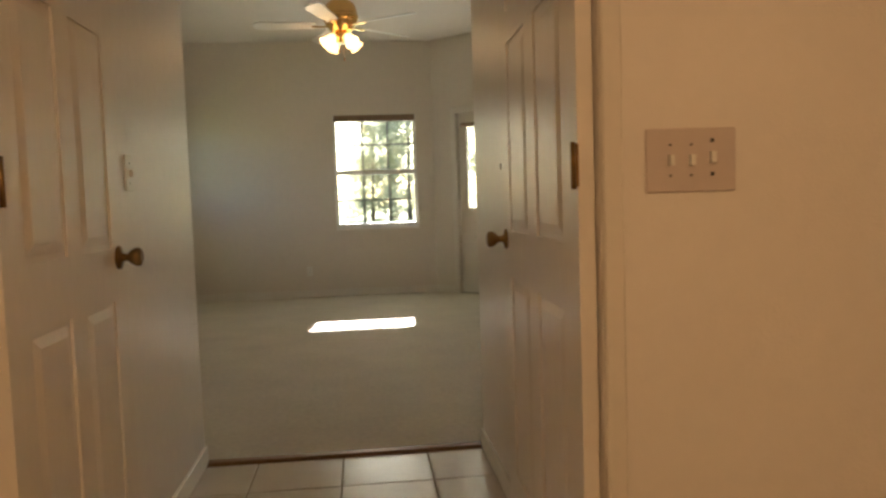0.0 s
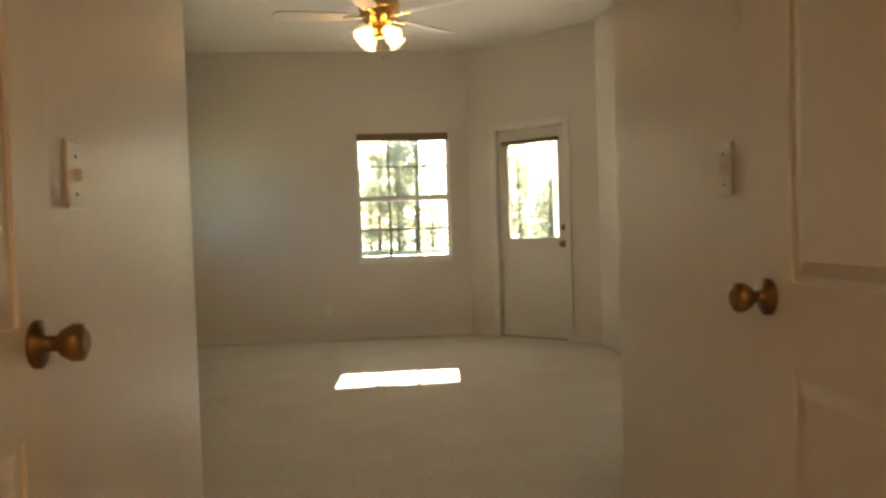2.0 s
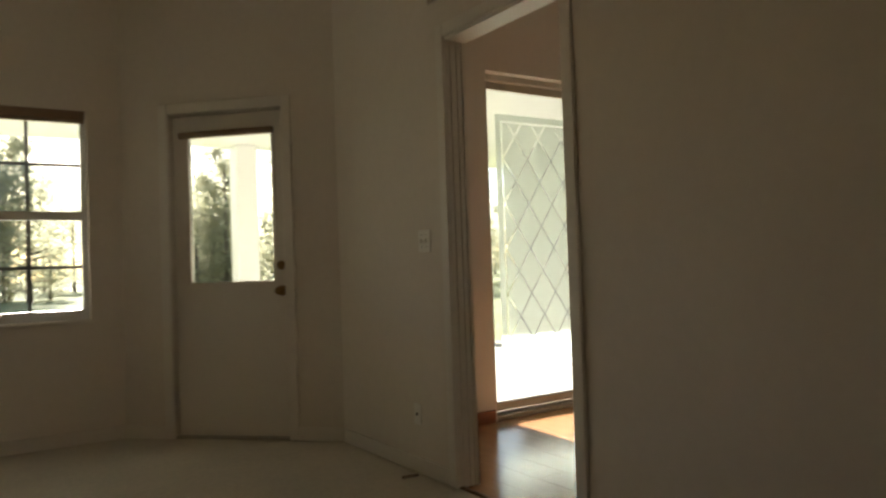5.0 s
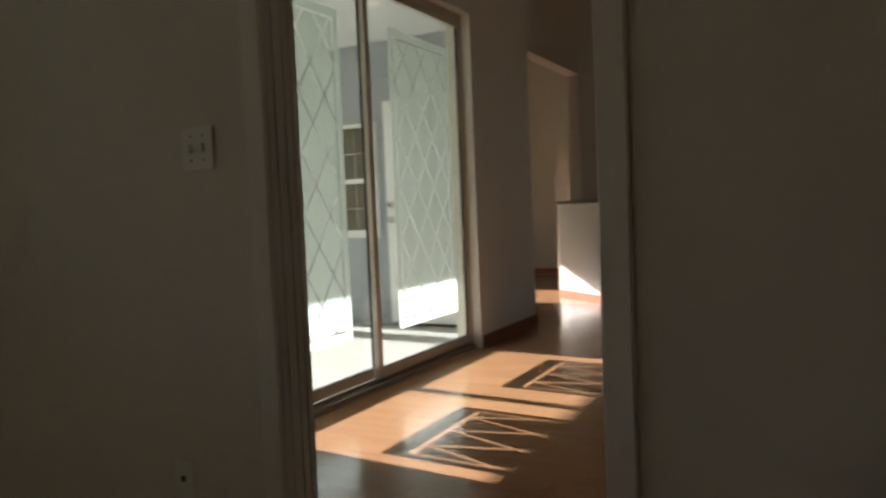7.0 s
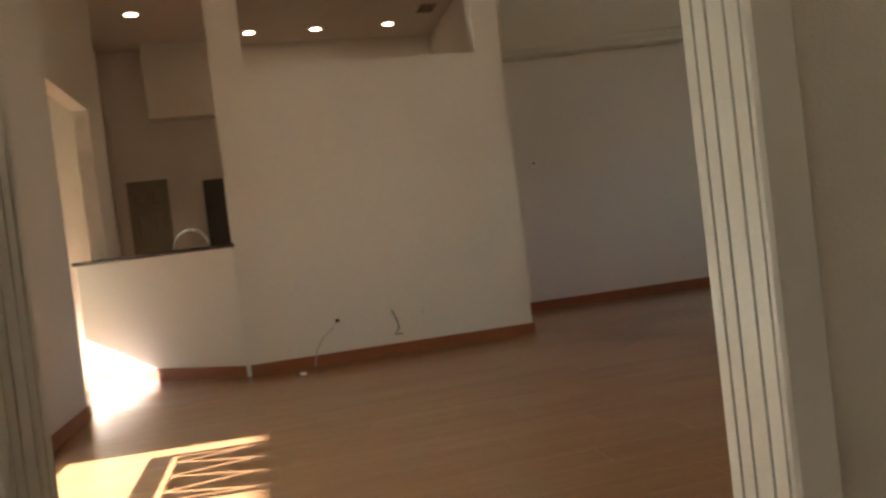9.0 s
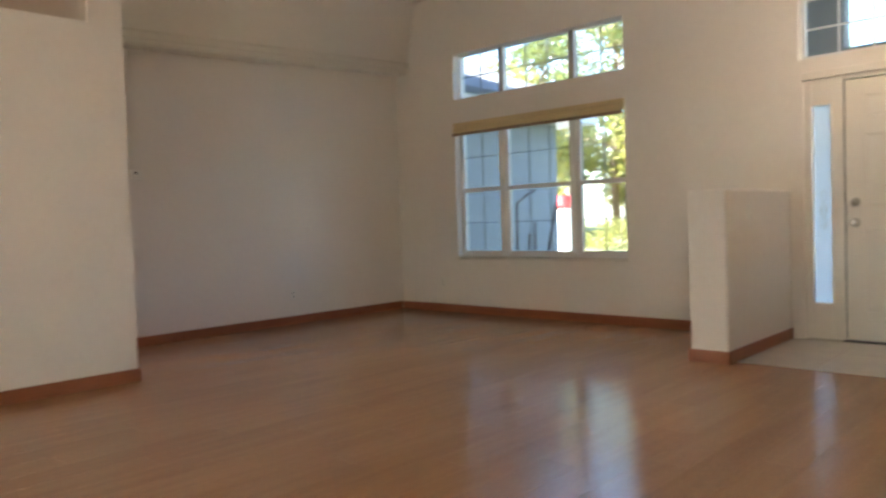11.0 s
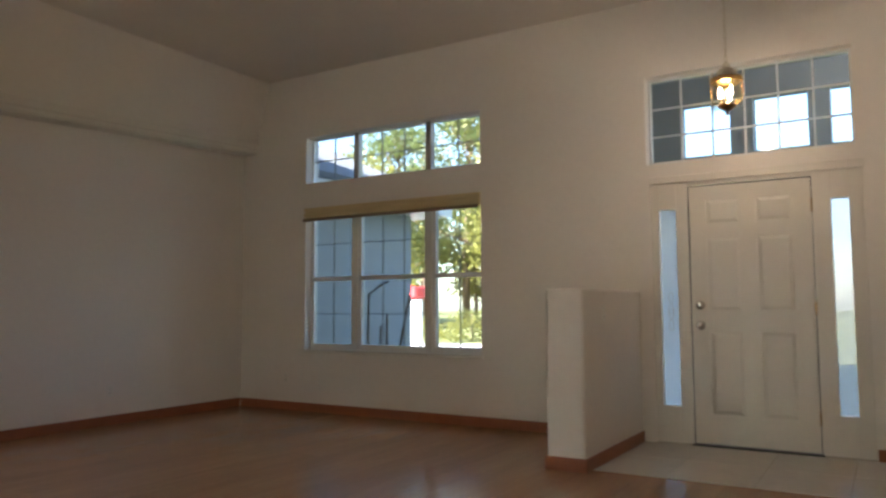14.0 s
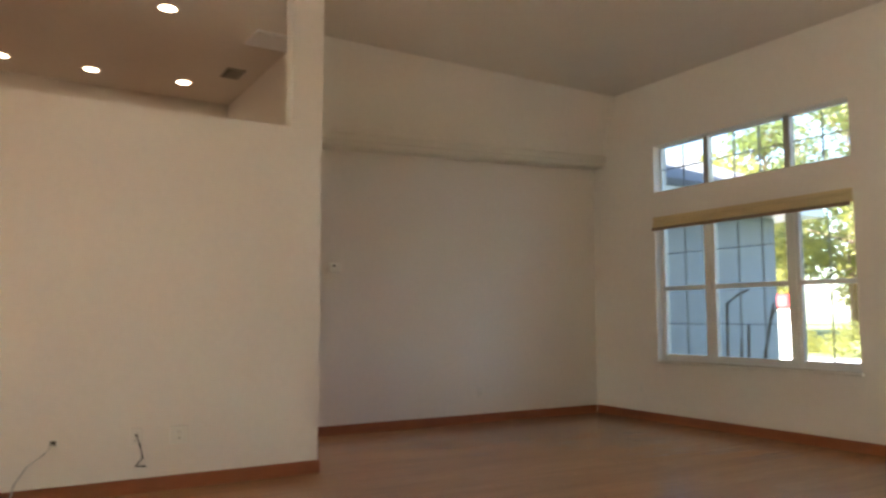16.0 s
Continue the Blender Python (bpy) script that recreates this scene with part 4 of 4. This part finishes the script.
for x in (-1.6, 3.12, 6.4):
    p = root("porch_post", pose(x, 9.8, -0.03), "white square lanai post", "post", "lanai posts")
    part("shaft", bevel(boxes((-0.13, 0.13, -0.13, 0.13, 0, 2.65)), 0.01), VINYL, p)
    part("plinth", bevel(boxes((-0.16, 0.16, -0.16, 0.16, 0, 0.2)), 0.01), VINYL, p)
structure("porch_floor", boxes((1.5, 5.6, -5.2, YF - 0.2, -0.14, -0.03)), CONCRETE, "shaded concrete entry porch", "porch")
structure("porch_ceiling", boxes((1.4, 5.35, -5.3, YF - 0.2, 3.72, 3.85)), STUCCO, "grey-blue porch ceiling", "ceiling")
structure("porch_front", wall_y(-5.3, -5.05, 1.4, 5.35, 2.72, 3.72, [(2.55, 3.10, 2.81, 3.435), (3.315, 3.867, 2.81, 3.435), (4.105, 4.651, 2.81, 3.435)]), STUCCO, "grey-blue porch front with high openings")
structure("porch_side", boxes((5.2, 5.35, -5.05, YF - 0.2, -0.16, 3.72)), STUCCO, "grey-blue porch side wall")
for x in (1.6, 4.93):
    p = root("porch_post", pose(x, -5.18, -0.03), "grey-blue stucco porch column", "post", "entry porch columns")
    part("shaft", bevel(boxes((-0.22, 0.22, -0.12, 0.12, 0, 2.75)), 0.01), STUCCO, p)
g = root("garage", pose(8.75, -2.66, -0.16), "grey-blue stucco garage wing with shingle roof", "garage")
part("wall", boxes((0, 6, -2.9, 0, 0, 2.75)), STUCCO, g)
for k in range(6):
    part("joint", boxes((-0.004, 0, -2.9, 0, 0.42 + 0.42 * k, 0.43 + 0.42 * k)), GREYMUNTIN, g)
part("fascia", boxes((-0.45, 6.4, -3.35, 0.2, 2.62, 2.78)), VINYL, g)
b = bmesh.new()
prism(b, [(-0.48, 2.78), (6.4, 2.78), (6.4, 2.9), (3.0, 4.4), (-0.48, 2.86)], "y", -3.4, 0.2)
part("roof", b, SHINGLE, g)
structure("driveway", boxes((7, 60, -19, -12, -0.17, -0.15)), CONCRETE, "pale concrete driveway", "driveway")

rnd = random.Random(4)


def bare_shrub(x, y):
    s = root("bare_shrub", pose(x, y, -0.16), "leafless dark shrub with thick pruned stems", "shrub")
    for stem in (((0.26, 0.0), (0.28, 0.9), (0.30, 1.42), (0.15, 1.52), (0.0, 1.58)), ((0.10, 0.0), (0.10, 0.6), (0.09, 1.03)), ((0.0, 0.0), (-0.01, 0.7), (0.005, 1.17)), ((-0.17, 0.0), (-0.20, 0.77), (-0.27, 1.17), (-0.315, 1.42))):
        n = len(stem)
        part("stem", tube(bmesh.new(), [(x, 0.03 * math.sin(3 * z), z) for x, z in stem], [0.019 - 0.008 * k / n for k in range(n)], 7), BARK, s)
    part("branch", tube(bmesh.new(), [(-0.28, 0, 1.22), (-0.34, 0.01, 1.32), (-0.40, 0.0, 1.38)], [0.013, 0.011, 0.008], 7), BARK, s)


bare_shrub(7.93, -3.8)


def tree_meshes(seed, height, spread, clumps, mat, low=0.28):
    """Trunk and crown meshes of one kind of tree."""
    r = random.Random(seed)
    tb = bmesh.new()
    top = Vector((r.uniform(-0.5, 0.5), r.uniform(-0.5, 0.5), height * 0.9))
    tube(tb, [(0, 0, 0), (0.05, 0, height * 0.3), (top.x * 0.6, top.y * 0.6, height * 0.6), tuple(top)], [0.20, 0.16, 0.10, 0.03], 8)
    centres = []
    for k in range(clumps):
        z = height * r.uniform(low, 1.0)
        a, q = r.uniform(0, 2 * math.pi), spread * (1.15 - 0.75 * z / height) * r.uniform(0.3, 1)
        c = Vector((q * math.cos(a), q * math.sin(a), z))
        centres.append(c)
        if k % 2 == 0:
            tube(tb, [(top.x * z / height * 0.7, top.y * z / height * 0.7, z * 0.85), tuple(c)], [0.05, 0.015], 5)
    verts, faces = [], []
    for c in centres:
        for _ in range(55):
            p = c + Vector((r.gauss(0, 0.5), r.gauss(0, 0.5), r.gauss(0, 0.3)))
            u = Vector((r.uniform(-1, 1), r.uniform(-1, 1), r.uniform(-1, 1))).normalized()
            w = u.orthogonal().normalized()
            s = r.uniform(0.08, 0.2)
            i = len(verts)
            verts += [p - u * s, p + w * s * 0.5, p + u * s, p - w * s * 0.5]
            faces.append((i, i + 1, i + 2, i + 3))
    me = bpy.data.meshes.new("crown")
    me.from_pydata(verts, [], faces)
    me.materials.append(mat)
    return mesh_of("trunk", tb, BARK), me


kinds = [tree_meshes(s, h, sp, n, m, 0.08 if m == LEAFN else 0.28) for s, h, sp, n, m in ((1, 9, 2.2, 60, LEAFY), (2, 13, 2.0, 70, LEAF), (3, 7, 2.6, 55, LEAFY), (4, 11, 2.6, 75, LEAF), (5, 9, 2.8, 70, LEAFN), (6, 12, 2.6, 80, LEAFN))]


def tree(kind, x, y, s):
    t = root("tree", pose(x, y, -0.17, 0, 0, rnd.uniform(0, 360)) @ Matrix.Scale(s, 4), "tall tree with thin yellow-green foliage in sunlight", "tree", "trees around the house")
    for n, me in zip(("trunk", "crown"), kinds[kind]):
        o = new(n, me)
        o.parent = t


for k in range(60):
    tree((0, 2, 1, 2, 0, 3)[k % 6], rnd.uniform(17, 66), rnd.uniform(-56, -28), rnd.uniform(0.9, 1.5))
for k in range(95):
    tree(4 + k % 2, rnd.uniform(-45, 50), rnd.uniform(46, 78), rnd.uniform(0.5, 0.9))
for k in range(8):
    tree(4 + k % 2, rnd.uniform(12, 34), rnd.uniform(34, 52), rnd.uniform(0.7, 1.0))
for k in range(16):
    tree(k % 4, rnd.uniform(-22, -8.5), rnd.uniform(0, 17), rnd.uniform(0.7, 1.1))


def bush(x, y, s):
    r = random.Random(int(x * 10))
    verts, faces = [], []
    for _ in range(900):
        v = Vector((r.gauss(0, 1), r.gauss(0, 1), abs(r.gauss(0, 1)))).normalized() * r.uniform(0.5, 1.0) * s
        u = Vector((r.uniform(-1, 1), r.uniform(-1, 1), r.uniform(-1, 1))).normalized()
        w, q, i = u.orthogonal(), 0.06, len(verts)
        verts += [v - u * q, v + w * q * 0.6, v + u * q, v - w * q * 0.6]
        faces.append((i, i + 1, i + 2, i + 3))
    b = root("bush", pose(x, y, -0.16), "low yellow-green garden bush", "bush", "garden bushes")
    me = bpy.data.meshes.new("leaves")
    me.from_pydata(verts, [], faces)
    me.materials.append(LEAFY)
    o = new("leaves", me)
    o.parent = b
    part("stems", tube(bmesh.new(), [(0, 0, 0), (0.03, 0, 0.4 * s), (0, 0.02, 0.8 * s)], 0.03, 6), BARK, b)


for x, y, s in ((14, -20.5, 1.0), (16.5, -21.5, 1.3), (19, -22, 0.9), (12, -21, 0.8)):
    bush(x, y, s)
mb = root("mailbox", pose(16.4, -17.3, -0.15) @ Matrix.Scale(1.2, 4), "red and white roadside mailbox post", "mailbox")
part("post", bevel(boxes((-0.18, 0.18, -0.15, 0.15, 0, 1.3)), 0.02), VINYL, mb)
part("box", bevel(boxes((-0.22, 0.22, -0.3, 0.3, 1.3, 1.65)), 0.05), RED, mb)

# ---- pieces: planks and tiles ----
PL, PW = 1.21, 0.185
plank = mesh_of("plank", bevel(boxes((0.0003, PW - 0.0003, 0.0004, PL - 0.0004, -0.0078, 0.0)), 0.0007), LAMINATE)


def lay(parent, name, me, x, y):
    o = new(name, me)
    o.parent = parent
    o.location = (x, y, 0)


count = 0
rest_v, rest_f = [], []
for i in range(int((11.3 - XR) / PW) + 1):
    x = XR + 0.03 + i * PW
    if x + PW > 11.3:
        continue
    off = (i * 0.47) % PL
    y = YF - off
    while y < 7.7:
        a, b = max(y, YF), min(y + PL, 7.7 if x > 6.7 else 5.09)
        entry = x + PW / 2 < 4.41
        if entry:
            a = max(a, -1.22)
        if b - a > 0.02:
            if abs(b - a - PL) < 1e-6 and x < 8.0 and count < 290:
                lay(plank_bed, "plank", plank, x, a)
                count += 1
            else:
                n = len(rest_v)
                rest_v += [(x + 0.0003, a + 0.0004, 0), (x + PW - 0.0003, a + 0.0004, 0), (x + PW - 0.0003, b - 0.0004, 0), (x + 0.0003, b - 0.0004, 0)]
                rest_v += [(p[0], p[1], -0.0078) for p in rest_v[n:n + 4]]
                rest_f += [(n, n + 1, n + 2, n + 3)] + [(n + k, n + 4 + k, n + 4 + (k + 1) % 4, n + (k + 1) % 4) for k in range(4)]
        y += PL
me = bpy.data.meshes.new("plank_ends")
me.from_pydata(rest_v, [], rest_f)
me.materials.append(LAMINATE)
o = new("plank_ends", me)
o.parent = plank_bed
tagged(o, kind="stuff")

TW, TL = 0.376, 0.337
ptile = mesh_of("tile", bevel(boxes((0.003, TW - 0.003, 0.003, TL - 0.003, -0.007, 0.0)), 0.002), TILE)
for i in range(-5, 5):
    for j in range(-15, 1):
        x, y = 0.099 + i * TW, 0.537 - TL + j * TL
        if j >= -4 and not (-0.9 < x and x + TW < 0.9):
            continue
        if -1.9 <= x and x + TW <= 2.1:
            lay(tile_bed, "tile", ptile, x, y)
etile = mesh_of("tile", bevel(boxes((0.0015, 0.5085, 0.0015, 0.6085, 0.0004, 0.005)), 0.002), TILE)
for i in range(4):
    for j in range(2):
        lay(entry_bed, "tile", etile, 2.395 + 0.51 * i - 0.01, -2.44 + 0.61 * j)
